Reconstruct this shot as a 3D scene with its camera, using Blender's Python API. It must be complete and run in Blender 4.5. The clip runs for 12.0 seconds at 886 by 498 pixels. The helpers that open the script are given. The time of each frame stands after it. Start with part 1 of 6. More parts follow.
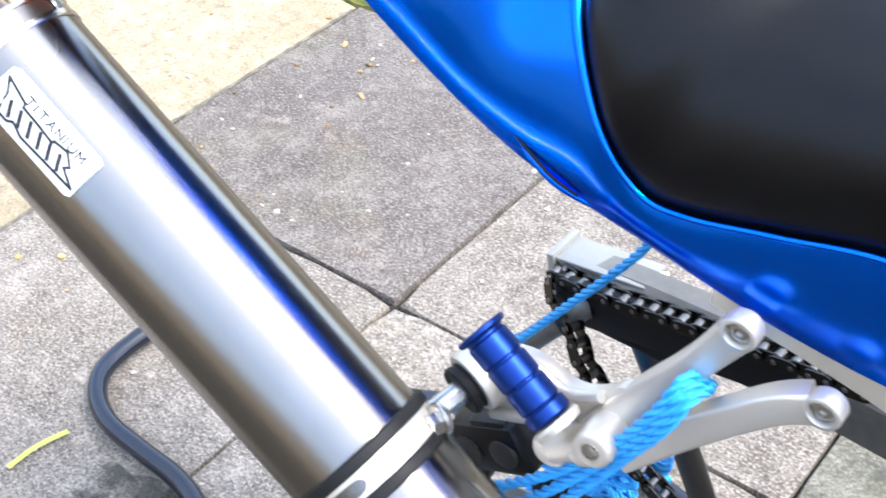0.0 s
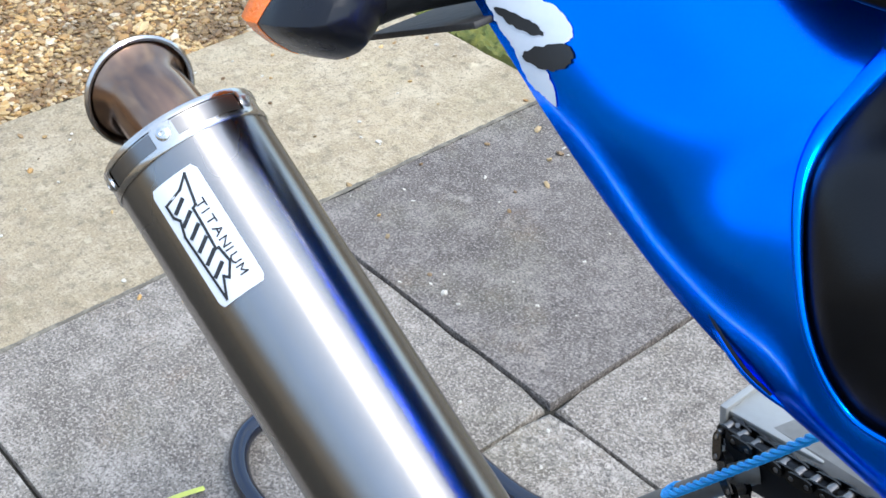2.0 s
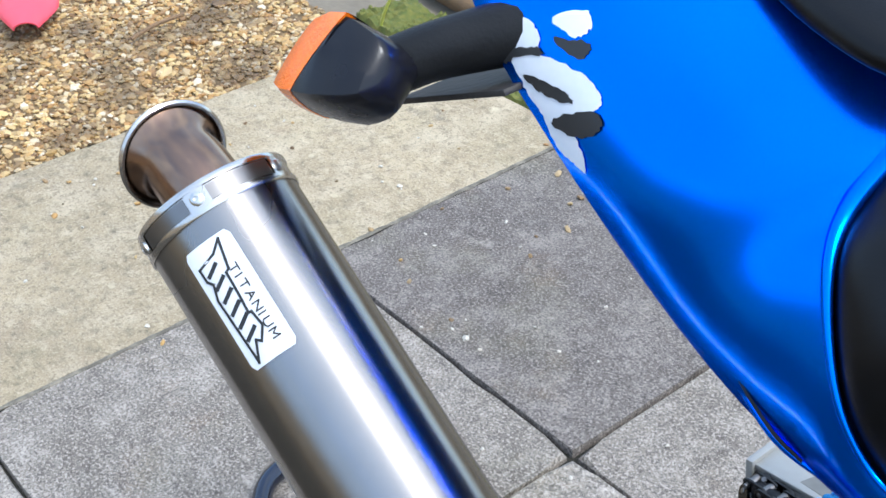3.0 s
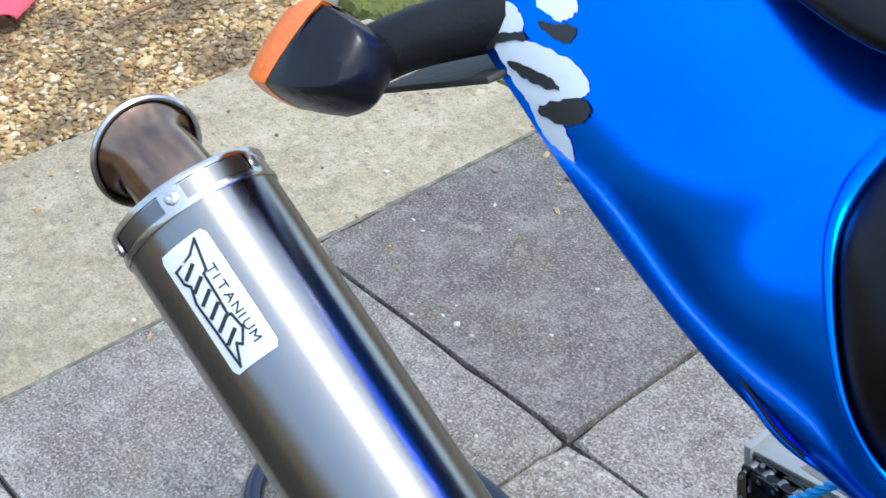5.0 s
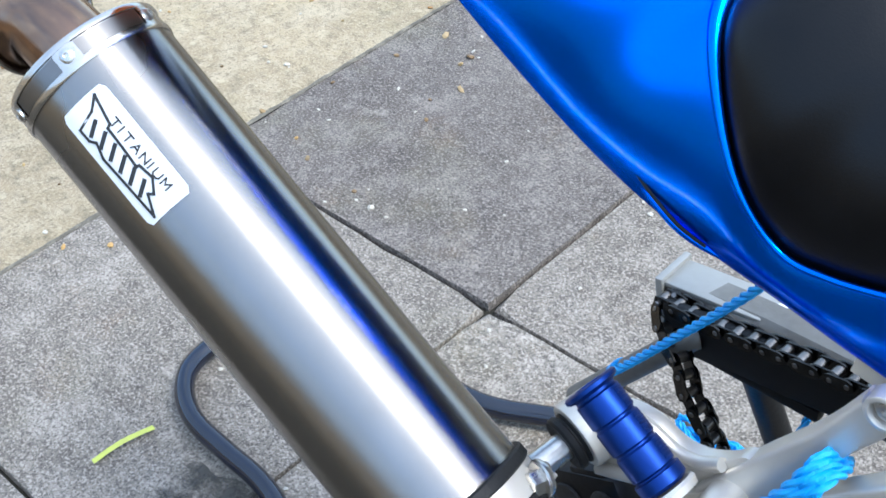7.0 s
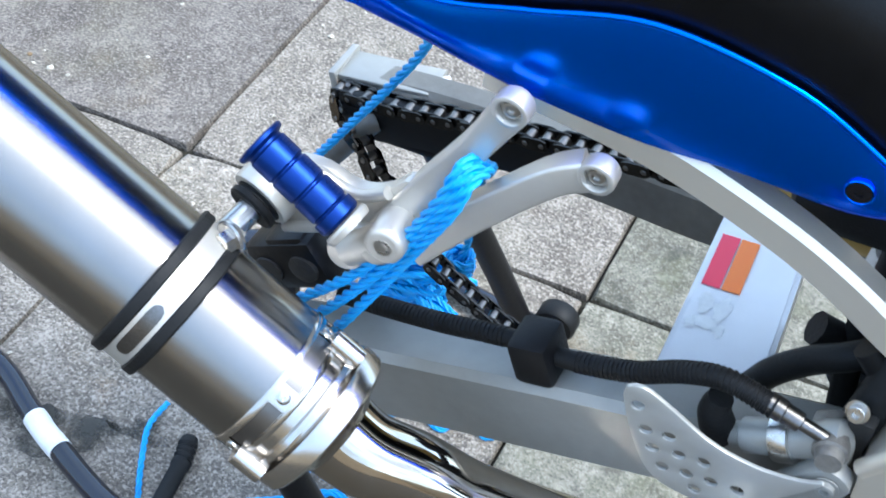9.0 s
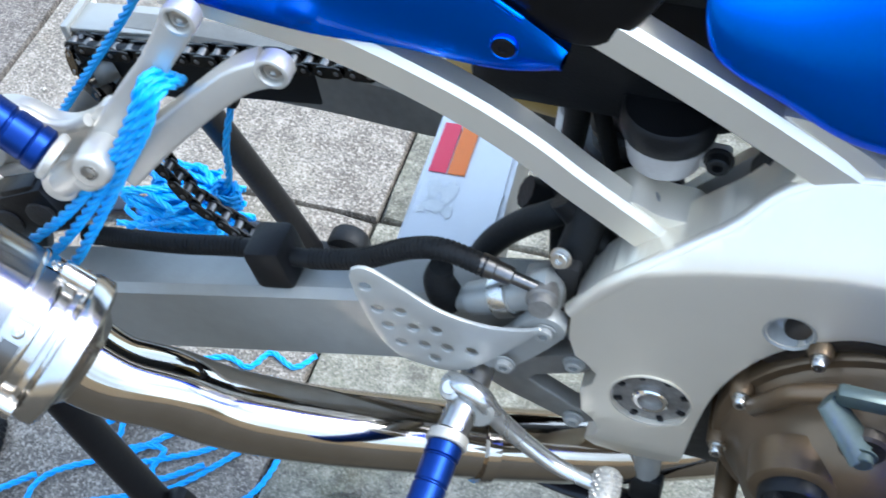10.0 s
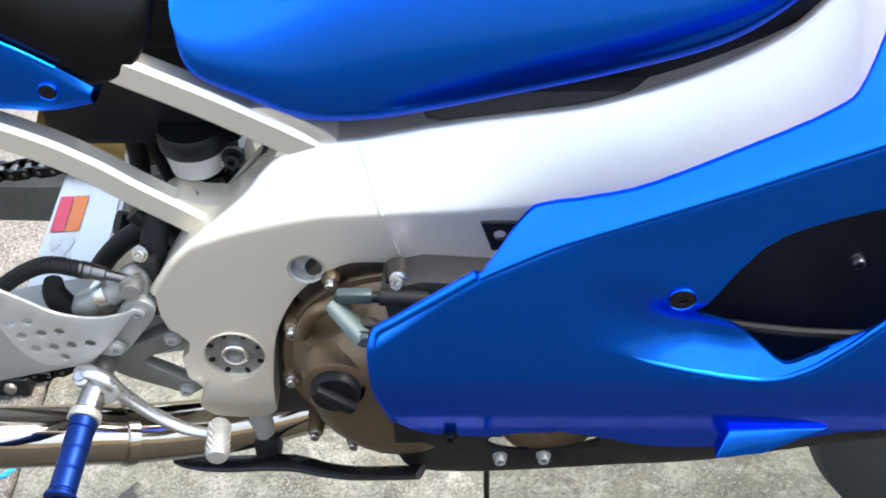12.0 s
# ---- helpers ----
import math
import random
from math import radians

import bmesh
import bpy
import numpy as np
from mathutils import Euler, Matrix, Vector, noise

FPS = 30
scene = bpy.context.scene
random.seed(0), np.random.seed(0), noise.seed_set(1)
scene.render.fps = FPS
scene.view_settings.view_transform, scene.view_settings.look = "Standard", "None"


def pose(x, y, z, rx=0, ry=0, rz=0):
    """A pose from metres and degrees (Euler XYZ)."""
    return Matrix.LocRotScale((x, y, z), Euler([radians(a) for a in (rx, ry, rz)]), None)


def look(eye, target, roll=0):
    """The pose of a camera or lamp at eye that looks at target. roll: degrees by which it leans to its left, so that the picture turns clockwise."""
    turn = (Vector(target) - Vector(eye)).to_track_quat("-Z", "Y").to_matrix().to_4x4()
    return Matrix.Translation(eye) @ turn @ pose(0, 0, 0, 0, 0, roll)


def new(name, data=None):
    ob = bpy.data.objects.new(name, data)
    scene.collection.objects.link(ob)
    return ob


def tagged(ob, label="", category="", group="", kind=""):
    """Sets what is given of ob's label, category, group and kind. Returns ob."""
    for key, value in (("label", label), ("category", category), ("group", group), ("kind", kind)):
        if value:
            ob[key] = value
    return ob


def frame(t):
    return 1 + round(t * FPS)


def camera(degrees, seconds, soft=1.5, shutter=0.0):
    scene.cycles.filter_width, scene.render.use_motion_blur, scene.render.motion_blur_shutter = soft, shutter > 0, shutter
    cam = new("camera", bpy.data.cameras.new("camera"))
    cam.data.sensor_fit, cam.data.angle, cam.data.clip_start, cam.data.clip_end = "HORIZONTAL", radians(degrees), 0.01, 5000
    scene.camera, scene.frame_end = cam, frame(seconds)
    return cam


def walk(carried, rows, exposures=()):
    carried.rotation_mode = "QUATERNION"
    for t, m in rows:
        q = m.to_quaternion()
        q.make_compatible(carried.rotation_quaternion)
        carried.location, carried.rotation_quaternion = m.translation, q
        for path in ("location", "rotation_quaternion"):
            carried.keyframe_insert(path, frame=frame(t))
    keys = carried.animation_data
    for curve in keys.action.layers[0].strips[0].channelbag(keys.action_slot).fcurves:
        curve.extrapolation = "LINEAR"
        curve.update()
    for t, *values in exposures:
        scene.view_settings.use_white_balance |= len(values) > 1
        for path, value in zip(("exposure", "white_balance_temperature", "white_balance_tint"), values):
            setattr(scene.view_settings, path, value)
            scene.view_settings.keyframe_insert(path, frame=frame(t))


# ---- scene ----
cam = camera(38.8, 12.0, soft=1.6, shutter=0.2)
PATH = [
    (0, (1.001, -1.032, 1.323), (0.002, 0.119, 0.028), -3.3),
    (0.5, (0.945, -1.013, 1.307), (-0.191, 0.05, 0.05), -4.7),
    (1, (0.947, -0.985, 1.31), (-0.278, 0.009, 0.081), -2.1),
    (1.5, (0.947, -0.967, 1.321), (-0.269, 0.063, 0.112), -1.1),
    (2, (0.944, -0.976, 1.325), (-0.287, 0.034, 0.115), -1.1),
    (2.5, (0.939, -0.975, 1.332), (-0.314, 0.036, 0.146), -1.2),
    (3, (0.937, -0.979, 1.342), (-0.337, 0.032, 0.179), -1.7),
    (3.2, (0.932, -0.976, 1.34), (-0.347, 0.032, 0.179), -1.8),
    (4.8, (0.917, -0.963, 1.334), (-0.353, 0.032, 0.153), -2.9),
    (5, (0.919, -0.961, 1.333), (-0.332, 0.05, 0.145), -2.8),
    (5.5, (0.922, -0.957, 1.327), (-0.283, 0.096, 0.127), -2.9),
    (6, (0.921, -0.958, 1.319), (-0.237, 0.094, 0.073), -4.3),
    (6.5, (0.925, -0.966, 1.31), (-0.196, 0.075, 0.022), -5.4),
    (6.7, (0.933, -0.973, 1.309), (-0.179, 0.065, 0.012), -5.2),
    (8.3, (1.012, -1.024, 1.321), (0.13, 0.108, -0.071), -2.0),
    (8.5, (1.016, -1.025, 1.32), (0.198, 0.138, -0.086), -1.0),
    (9, (1.022, -1.037, 1.306), (0.366, 0.132, -0.179), -1.9),
    (9.5, (1.04, -1.036, 1.292), (0.481, 0.128, -0.235), -3.3),
    (10, (1.122, -1.054, 1.308), (0.701, 0.154, -0.23), -3.1),
    (10.5, (1.204, -1.121, 1.303), (0.825, 0.069, -0.26), -1.7),
    (11, (1.238, -1.188, 1.335), (0.943, 0.124, -0.146), -0.9),
    (11.5, (1.249, -1.277, 1.371), (1.161, 0.121, -0.057), -0.5),
    (12, (1.322, -1.341, 1.405), (1.253, 0.14, 0.063), -2.1),
]
walk(cam, [(t, look(eye, target, roll)) for t, eye, target, roll in PATH],
     [(0, 2.80, 6300, 11), (0.5, 2.58, 6250, 11), (1.0, 2.34, 6150, 10), (1.5, 2.20, 5980, 7.5), (3.0, 2.10, 5850, 7), (5.0, 2.00, 5650, 5), (6.5, 2.10, 5750, 6), (8.4, 2.40, 5800, 4), (10.0, 2.58, 5750, 4), (11.0, 2.66, 6250, 6), (12, 2.78, 6600, 8)])

# ---- world and light ----
SUN_EL, SUN_AZ = 58.0, 80.0   # degrees; azimuth from +y towards +x
world = bpy.data.worlds.new("sky")
scene.world = world
world.use_nodes = True
wn, wl = world.node_tree.nodes, world.node_tree.links
sky = wn.new("ShaderNodeTexSky")
sky.sky_type = "NISHITA"
sky.sun_disc = False
sky.sun_elevation, sky.sun_rotation = radians(SUN_EL), radians(SUN_AZ)
sky.air_density, sky.dust_density, sky.ozone_density = 1.0, 2.0, 0.6
wn["Background"].inputs["Strength"].default_value = 0.13
veil = wn.new("ShaderNodeMix")   # thin broken cloud over the whole sky
veil.data_type = "RGBA"
height = wn.new("ShaderNodeTexCoord")
split = wn.new("ShaderNodeSeparateXYZ")
wl.new(height.outputs["Generated"], split.inputs[0])
cloud = wn.new("ShaderNodeMapRange")   # an overcast sky is about three times brighter overhead than at the horizon
cloud.inputs[1].default_value, cloud.inputs[2].default_value = 0.0, 1.0
cloud.inputs[3].default_value, cloud.inputs[4].default_value = 0.48, 1.30
wl.new(split.outputs["Z"], cloud.inputs[0])
tone = wn.new("ShaderNodeVectorMath")
tone.operation = "SCALE"
tone.inputs[0].default_value = (2.4, 2.75, 3.2)
wl.new(cloud.outputs[0], tone.inputs["Scale"])
wl.new(tone.outputs[0], veil.inputs["B"])
wl.new(sky.outputs[0], veil.inputs["A"])
stretch_sky = wn.new("ShaderNodeMapping")   # low cloud lies in long flat bars
stretch_sky.inputs["Scale"].default_value = (1.0, 1.0, 2.6)
wl.new(height.outputs["Generated"], stretch_sky.inputs["Vector"])
drift, cover = wn.new("ShaderNodeTexNoise"), wn.new("ShaderNodeMapRange")
drift.inputs["Scale"].default_value, drift.inputs["Detail"].default_value, drift.inputs["Roughness"].default_value = 2.6, 5.0, 0.55
wl.new(stretch_sky.outputs[0], drift.inputs["Vector"])
cover.inputs[1].default_value, cover.inputs[2].default_value = 0.40, 0.62
cover.inputs[3].default_value, cover.inputs[4].default_value = 0.15, 0.85
wl.new(drift.outputs["Fac"], cover.inputs[0])
wl.new(cover.outputs[0], veil.inputs["Factor"])
wl.new(veil.outputs["Result"], wn["Background"].inputs["Color"])

sun_data = bpy.data.lights.new("sun", "SUN")
sun_data.energy, sun_data.angle, sun_data.color = 0.75, radians(14), (1.0, 0.97, 0.93)
sun = new("sun", sun_data)
sun_dir = Vector((math.sin(radians(SUN_AZ)) * math.cos(radians(SUN_EL)), math.cos(radians(SUN_AZ)) * math.cos(radians(SUN_EL)), math.sin(radians(SUN_EL))))
sun.matrix_world = look((0, 0, 6), Vector((0, 0, 6)) - sun_dir)


# ---- materials ----
def mat(name, color, rough=0.5, metal=0.0, other=None, scale=30.0, bump=0.0, bump_scale=300.0, coat=0.0, coat_rough=0.03, rough_var=0.1, mix=0.5, stretch=(1, 1, 1), spec=0.5):
    """A principled surface whose colour drifts between color and other at two scales, with fine relief."""
    m = bpy.data.materials.new(name)
    m.use_nodes = True
    n, l = m.node_tree.nodes, m.node_tree.links
    b = n["Principled BSDF"]
    other = other or tuple(c * 0.72 for c in color)
    tc, mp = n.new("ShaderNodeTexCoord"), n.new("ShaderNodeMapping")
    mp.inputs["Scale"].default_value = stretch
    l.new(tc.outputs["Object"], mp.inputs["Vector"])
    big, small = n.new("ShaderNodeTexNoise"), n.new("ShaderNodeTexNoise")
    for tex, s in ((big, scale), (small, scale * 9)):
        tex.inputs["Scale"].default_value, tex.inputs["Detail"].default_value = s, 4.0
        l.new(mp.outputs[0], tex.inputs["Vector"])
    add = n.new("ShaderNodeMath")
    add.operation = "MULTIPLY_ADD"
    add.inputs[1].default_value = 0.45
    l.new(small.outputs["Fac"], add.inputs[0])
    l.new(big.outputs["Fac"], add.inputs[2])
    ramp = n.new("ShaderNodeMapRange")
    ramp.inputs[1].default_value, ramp.inputs[2].default_value = 0.45, 1.0
    ramp.inputs[3].default_value, ramp.inputs[4].default_value = 0.0, mix * 2
    l.new(add.outputs[0], ramp.inputs[0])
    cm = n.new("ShaderNodeMix")
    cm.data_type = "RGBA"
    cm.inputs["A"].default_value, cm.inputs["B"].default_value = (*color, 1), (*other, 1)
    l.new(ramp.outputs[0], cm.inputs["Factor"])
    l.new(cm.outputs["Result"], b.inputs["Base Color"])
    rr = n.new("ShaderNodeMapRange")
    rr.inputs[1].default_value, rr.inputs[2].default_value = 0.3, 0.7
    rr.inputs[3].default_value, rr.inputs[4].default_value = max(0.02, rough - rough_var * rough), rough + rough_var * rough
    l.new(big.outputs["Fac"], rr.inputs[0])
    l.new(rr.outputs[0], b.inputs["Roughness"])
    b.inputs["Metallic"].default_value = metal
    b.inputs["Coat Weight"].default_value, b.inputs["Coat Roughness"].default_value = coat, coat_rough
    b.inputs["Specular IOR Level"].default_value = spec
    if bump:
        t, bp = n.new("ShaderNodeTexNoise"), n.new("ShaderNodeBump")
        t.inputs["Scale"].default_value, t.inputs["Detail"].default_value = bump_scale, 5.0
        bp.inputs["Strength"].default_value, bp.inputs["Distance"].default_value = bump, 0.002
        l.new(mp.outputs[0], t.inputs["Vector"])
        l.new(t.outputs["Fac"], bp.inputs["Height"])
        l.new(bp.outputs[0], b.inputs["Normal"])
    return m


def slab_mat(name, color, dark, pale, damp, grain=1.0, algae=False):
    """Weathered concrete: cloudy stains, sandy mottling, pits, pale worn patches and a thin green film."""
    m = mat(name, color, 0.9, 0, dark, 2.6, 0.45, 240.0, mix=0.6)
    n, l = m.node_tree.nodes, m.node_tree.links
    b, tc = n["Principled BSDF"], n["Texture Coordinate"]
    geo, info = n.new("ShaderNodeNewGeometry"), n.new("ShaderNodeObjectInfo")
    l.new(geo.outputs["Position"], n["Mapping"].inputs["Vector"])
    base = b.inputs["Base Color"].links[0].from_socket
    shift = n.new("ShaderNodeMapRange")
    shift.inputs[3].default_value, shift.inputs[4].default_value = 0.88, 1.12
    l.new(info.outputs["Random"], shift.inputs[0])

    def layer(scale, lo, hi, tint, amount, source, detail=8.0, rough=0.68):
        v = n.new("ShaderNodeTexNoise")
        v.inputs["Scale"].default_value, v.inputs["Detail"].default_value, v.inputs["Roughness"].default_value = scale, detail, rough
        l.new(geo.outputs["Position"], v.inputs["Vector"])
        r = n.new("ShaderNodeMapRange")
        r.inputs[1].default_value, r.inputs[2].default_value, r.inputs[4].default_value = lo, hi, amount
        l.new(v.outputs["Fac"], r.inputs[0])
        c = n.new("ShaderNodeMix")
        c.data_type = "RGBA"
        c.inputs["B"].default_value = (*tint, 1)
        l.new(r.outputs[0], c.inputs["Factor"])
        l.new(source, c.inputs["A"])
        return c.outputs["Result"]

    base = layer(5.0, 0.44, 0.64, dark, 0.9, base)
    base = layer(10.0, 0.48, 0.64, pale, 0.65, base)
    base = layer(6.3, 0.56, 0.70, (0.20, 0.13, 0.08), 0.45, base)
    base = layer(31.0, 0.50, 0.66, pale, 0.60, base)
    base = layer(40.0, 0.50, 0.66, tuple(c * 0.5 for c in dark), 0.8, base)
    base = layer(130.0, 0.54, 0.66, tuple(c * 0.4 for c in dark), 0.70, base, 4.0)
    base = layer(190.0, 0.58, 0.70, pale, 0.70, base, 3.0)
    base = layer(250.0, 0.49, 0.62, tuple(c * 0.40 for c in dark), 0.60 * grain, base, 2.0)
    base = layer(210.0, 0.52, 0.63, pale, 0.60 * grain, base, 2.0)
    base = layer(3.3, 0.52, 0.74, (0.15, 0.145, 0.07), 0.25, base)
    base = layer(9.0, 0.60, 0.72, (0.05, 0.048, 0.042), damp, base)
    base = layer(17.0, 0.66, 0.72, tuple(min(0.6, c * 1.4) for c in pale), 0.3, base, 3.0, 0.6)
    if algae:
        base = layer(7.0, 0.53, 0.66, (0.085, 0.088, 0.044), 0.60, base)
        base = layer(12.0, 0.55, 0.66, (0.045, 0.043, 0.033), 0.70, base)
        base = layer(4.6, 0.60, 0.70, (0.15, 0.095, 0.045), 0.55, base)
        base = layer(22.0, 0.57, 0.68, (0.050, 0.050, 0.036), 0.55, base)
    k = n.new("ShaderNodeVectorMath")
    k.operation = "SCALE"
    l.new(base, k.inputs[0])
    l.new(shift.outputs[0], k.inputs["Scale"])
    l.new(k.outputs[0], b.inputs["Base Color"])
    return m


M_BUFF = slab_mat("buff concrete", (0.360, 0.286, 0.172), (0.235, 0.184, 0.112), (0.445, 0.37, 0.25), 0.45, 0.55)
M_GREY = slab_mat("grey concrete", (0.216, 0.184, 0.146), (0.123, 0.103, 0.082), (0.375, 0.33, 0.275), 0.5, 1.2)
M_DARK = slab_mat("dark grey concrete", (0.128, 0.108, 0.088), (0.075, 0.062, 0.052), (0.240, 0.208, 0.178), 0.5, 1.2)
M_BLOTCHY = slab_mat("blotchy grey concrete", (0.200, 0.183, 0.140), (0.095, 0.088, 0.063), (0.335, 0.310, 0.250), 0.7, 0.7, True)
M_MOSSY = slab_mat("mossy grey concrete", (0.150, 0.138, 0.100), (0.074, 0.069, 0.049), (0.265, 0.250, 0.195), 0.6, 0.55, True)
M_PEDAL = mat("burnished alloy", (0.56, 0.555, 0.54), 0.27, 0.9, (0.48, 0.475, 0.46), 12, 0.04, 600)
M_SAND = mat("sandy joint dirt", (0.22, 0.19, 0.14), 0.95, 0, (0.10, 0.088, 0.066), 30, 0.8, 250, mix=0.8)
M_PALE = mat("pale limestone chips", (0.52, 0.48, 0.40), 0.8, 0, (0.34, 0.31, 0.25), 60, 0.4, 300)
# Near black: the shade deep in the joints is put into the dirt colour.
M_EARTH = mat("damp earth", (0.010, 0.009, 0.007), 0.95, 0, (0.025, 0.022, 0.014), 30, 0.8, 200)
M_TRODDEN = mat("trodden gravelly earth", (0.200, 0.165, 0.115), 0.95, 0, (0.125, 0.105, 0.075), 4, 0.8, 60, mix=0.6)
M_DARKBED = mat("dark garden soil", (0.032, 0.027, 0.019), 0.95, 0, (0.050, 0.042, 0.029), 4, 0.8, 60, mix=0.6)
M_MOSS = mat("moss", (0.05, 0.075, 0.010), 0.95, 0, (0.15, 0.14, 0.03), 60, 1.0, 300)
M_LOG = mat("weathered timber", (0.10, 0.06, 0.03), 0.8, 0, (0.22, 0.13, 0.06), 20, 0.6, 120, stretch=(1, 8, 8))
M_BLUE = mat("metallic blue paint", (0.0, 0.150, 0.97), 0.24, 0.97, (0.0, 0.136, 0.91), 3.0, coat=0.28, coat_rough=0.012, rough_var=0.05, spec=0.0)
M_BLUE.node_tree.nodes["Principled BSDF"].inputs["Specular Tint"].default_value = (0.12, 0.32, 1.0, 1)
M_SEAT = mat("black vinyl", (0.0012, 0.0012, 0.0016), 0.33, 0, (0.0020, 0.0020, 0.0025), 60, 0.06, 900, spec=0.26)
M_PLASTIC = mat("black plastic", (0.005, 0.005, 0.0055), 0.45, 0, (0.008, 0.008, 0.0085), 40, 0.15, 700, spec=0.2)
M_GLOSSBLACK = mat("satin black plastic", (0.005, 0.005, 0.007), 0.26, 0, (0.007, 0.007, 0.009), 40, 0.03, 700, spec=0.3)
M_RUBBER = mat("black rubber", (0.006, 0.006, 0.006), 0.55, 0, (0.011, 0.011, 0.011), 60, 0.2, 400, spec=0.22)
M_TI = mat("brushed titanium", (0.300, 0.290, 0.278), 0.26, 1.0, (0.275, 0.258, 0.238), 6, 0.02, 120, rough_var=0.12)
M_SLOT = mat("pressed titanium", (0.22, 0.21, 0.20), 0.30, 1.0, (0.18, 0.17, 0.16), 12)
M_CHROME = mat("polished steel", (0.80, 0.79, 0.77), 0.08, 1.0, (0.72, 0.70, 0.66), 10, rough_var=0.3)
M_PIPE = mat("polished stainless pipe", (0.50, 0.455, 0.40), 0.085, 1.0, (0.38, 0.32, 0.25), 8, rough_var=0.3)
M_BURNT = mat("heat-stained steel", (0.48, 0.31, 0.19), 0.19, 1.0, (0.22, 0.14, 0.10), 11, mix=0.7, stretch=(0.5, 1.6, 1.2))
M_FRAME = mat("champagne painted aluminium", (0.86, 0.785, 0.650), 0.40, 0.70, (0.81, 0.735, 0.605), 4, 0.04, 900, coat=0.2, coat_rough=0.15)
M_ALU = mat("bead-blasted aluminium", (0.62, 0.585, 0.52), 0.46, 0.7, (0.58, 0.54, 0.48), 12, 0.06, 600)
M_GUARD = mat("satin alloy sheet", (0.52, 0.51, 0.47), 0.45, 0.5, (0.46, 0.45, 0.41), 12, 0.05, 600)
M_CAP = mat("satin stainless cap", (0.60, 0.57, 0.53), 0.20, 1.0, (0.52, 0.48, 0.43), 12, rough_var=0.25)
# Three tones of one swingarm silver: shade and glare put into the colour.
M_ARM = mat("dull silver swingarm paint", (0.34, 0.335, 0.31), 0.40, 0.3, (0.27, 0.265, 0.24), 9, 0.08, 400)
M_SWING = mat("silver painted swingarm", (0.70, 0.705, 0.71), 0.36, 0.4, (0.63, 0.63, 0.63), 6, 0.05, 500)
# Also the plain dark grey of the rearset bracket and lifting hook.
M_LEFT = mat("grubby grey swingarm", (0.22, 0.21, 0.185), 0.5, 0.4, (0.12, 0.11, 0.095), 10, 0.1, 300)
M_SWING_D = mat("dirty alloy", (0.30, 0.28, 0.25), 0.5, 0.5, (0.09, 0.08, 0.07), 24, 0.2, 300)
M_BOLT = mat("zinc bolt", (0.62, 0.60, 0.56), 0.28, 1.0, (0.45, 0.43, 0.40), 60)
M_STEEL = mat("dark steel", (0.24, 0.23, 0.22), 0.32, 1.0, (0.12, 0.11, 0.10), 60)
M_CHAIN = mat("oily chain steel", (0.07, 0.067, 0.063), 0.24, 0.95, (0.016, 0.015, 0.014), 60)
M_ANO = mat("blue anodised aluminium", (0.007, 0.036, 0.205), 0.42, 0.85, (0.006, 0.028, 0.165), 20)
M_BRONZE = mat("bronze engine paint", (0.150, 0.100, 0.056), 0.36, 0.6, (0.115, 0.078, 0.044), 10, 0.08, 500)
M_ENGINE = mat("sooty engine castings", (0.022, 0.021, 0.020), 0.6, 0.4, (0.05, 0.045, 0.04), 16, 0.5, 120)
M_GREENISH = mat("passivated lever", (0.095, 0.122, 0.112), 0.40, 0.5, (0.062, 0.080, 0.073), 50)
M_CASE = mat("dark bronze castings", (0.055, 0.042, 0.032), 0.4, 0.5, (0.03, 0.025, 0.02), 24, 0.2, 200)
M_STAND = mat("black powder-coated tube", (0.005, 0.005, 0.006), 0.38, 0, (0.010, 0.009, 0.009), 24, 0.15, 200, spec=0.22)
M_STANDBLUE = mat("dark blue gloss tube", (0.006, 0.010, 0.024), 0.18, 0.1, (0.005, 0.007, 0.014), 10, coat=0.35)
M_ROPE = mat("blue polypropylene", (0.01, 0.27, 0.72), 0.42, 0, (0.04, 0.42, 0.85), 120, 0.5, 900)
M_WHITE = mat("white vinyl", (0.82, 0.82, 0.80), 0.4, 0, (0.66, 0.66, 0.64), 40)
M_LABEL = mat("satin white foil", (0.60, 0.61, 0.62), 0.35, 0, (0.54, 0.55, 0.56), 40)
M_INK = mat("black print", (0.015, 0.015, 0.015), 0.45)
M_TANBED = mat("gravel fines", (0.22, 0.14, 0.06), 0.95, 0, (0.10, 0.065, 0.03), 60, 1.0, 200, mix=0.7)
M_DECALW = mat("pale grey decal", (0.62, 0.64, 0.66), 0.35, 0, (0.55, 0.58, 0.62), 30, coat=0.6)
M_RED = mat("red-pink sticker", (0.95, 0.035, 0.09), 0.4, 0, (0.92, 0.045, 0.11), 60)
M_ORANGE = mat("orange sticker", (1.0, 0.22, 0.02), 0.4, 0, (0.98, 0.24, 0.03), 60)
M_LENS = mat("amber lens", (0.95, 0.19, 0.0), 0.22, 0, (0.80, 0.13, 0.0), 200, 0.5, 500, coat=0.25)
M_TRANSLUCENT = mat("milky plastic", (0.40, 0.375, 0.345), 0.35, 0, (0.33, 0.30, 0.27), 40)
M_GOLD = mat("ochre painted reservoir", (0.42, 0.28, 0.08), 0.4, 0.3, (0.35, 0.23, 0.07), 30)
M_SCOOP = mat("red plastic", (0.62, 0.05, 0.07), 0.4, 0, (0.55, 0.06, 0.08), 30)
M_GRASS = mat("dry grass blade", (0.50, 0.55, 0.08), 0.6, 0, (0.42, 0.42, 0.10), 60)
M_STAIN = mat("oil film", (0.040, 0.039, 0.034), 0.7, 0, (0.07, 0.066, 0.058), 30, spec=0.2)
sn, sl = M_STAIN.node_tree.nodes, M_STAIN.node_tree.links
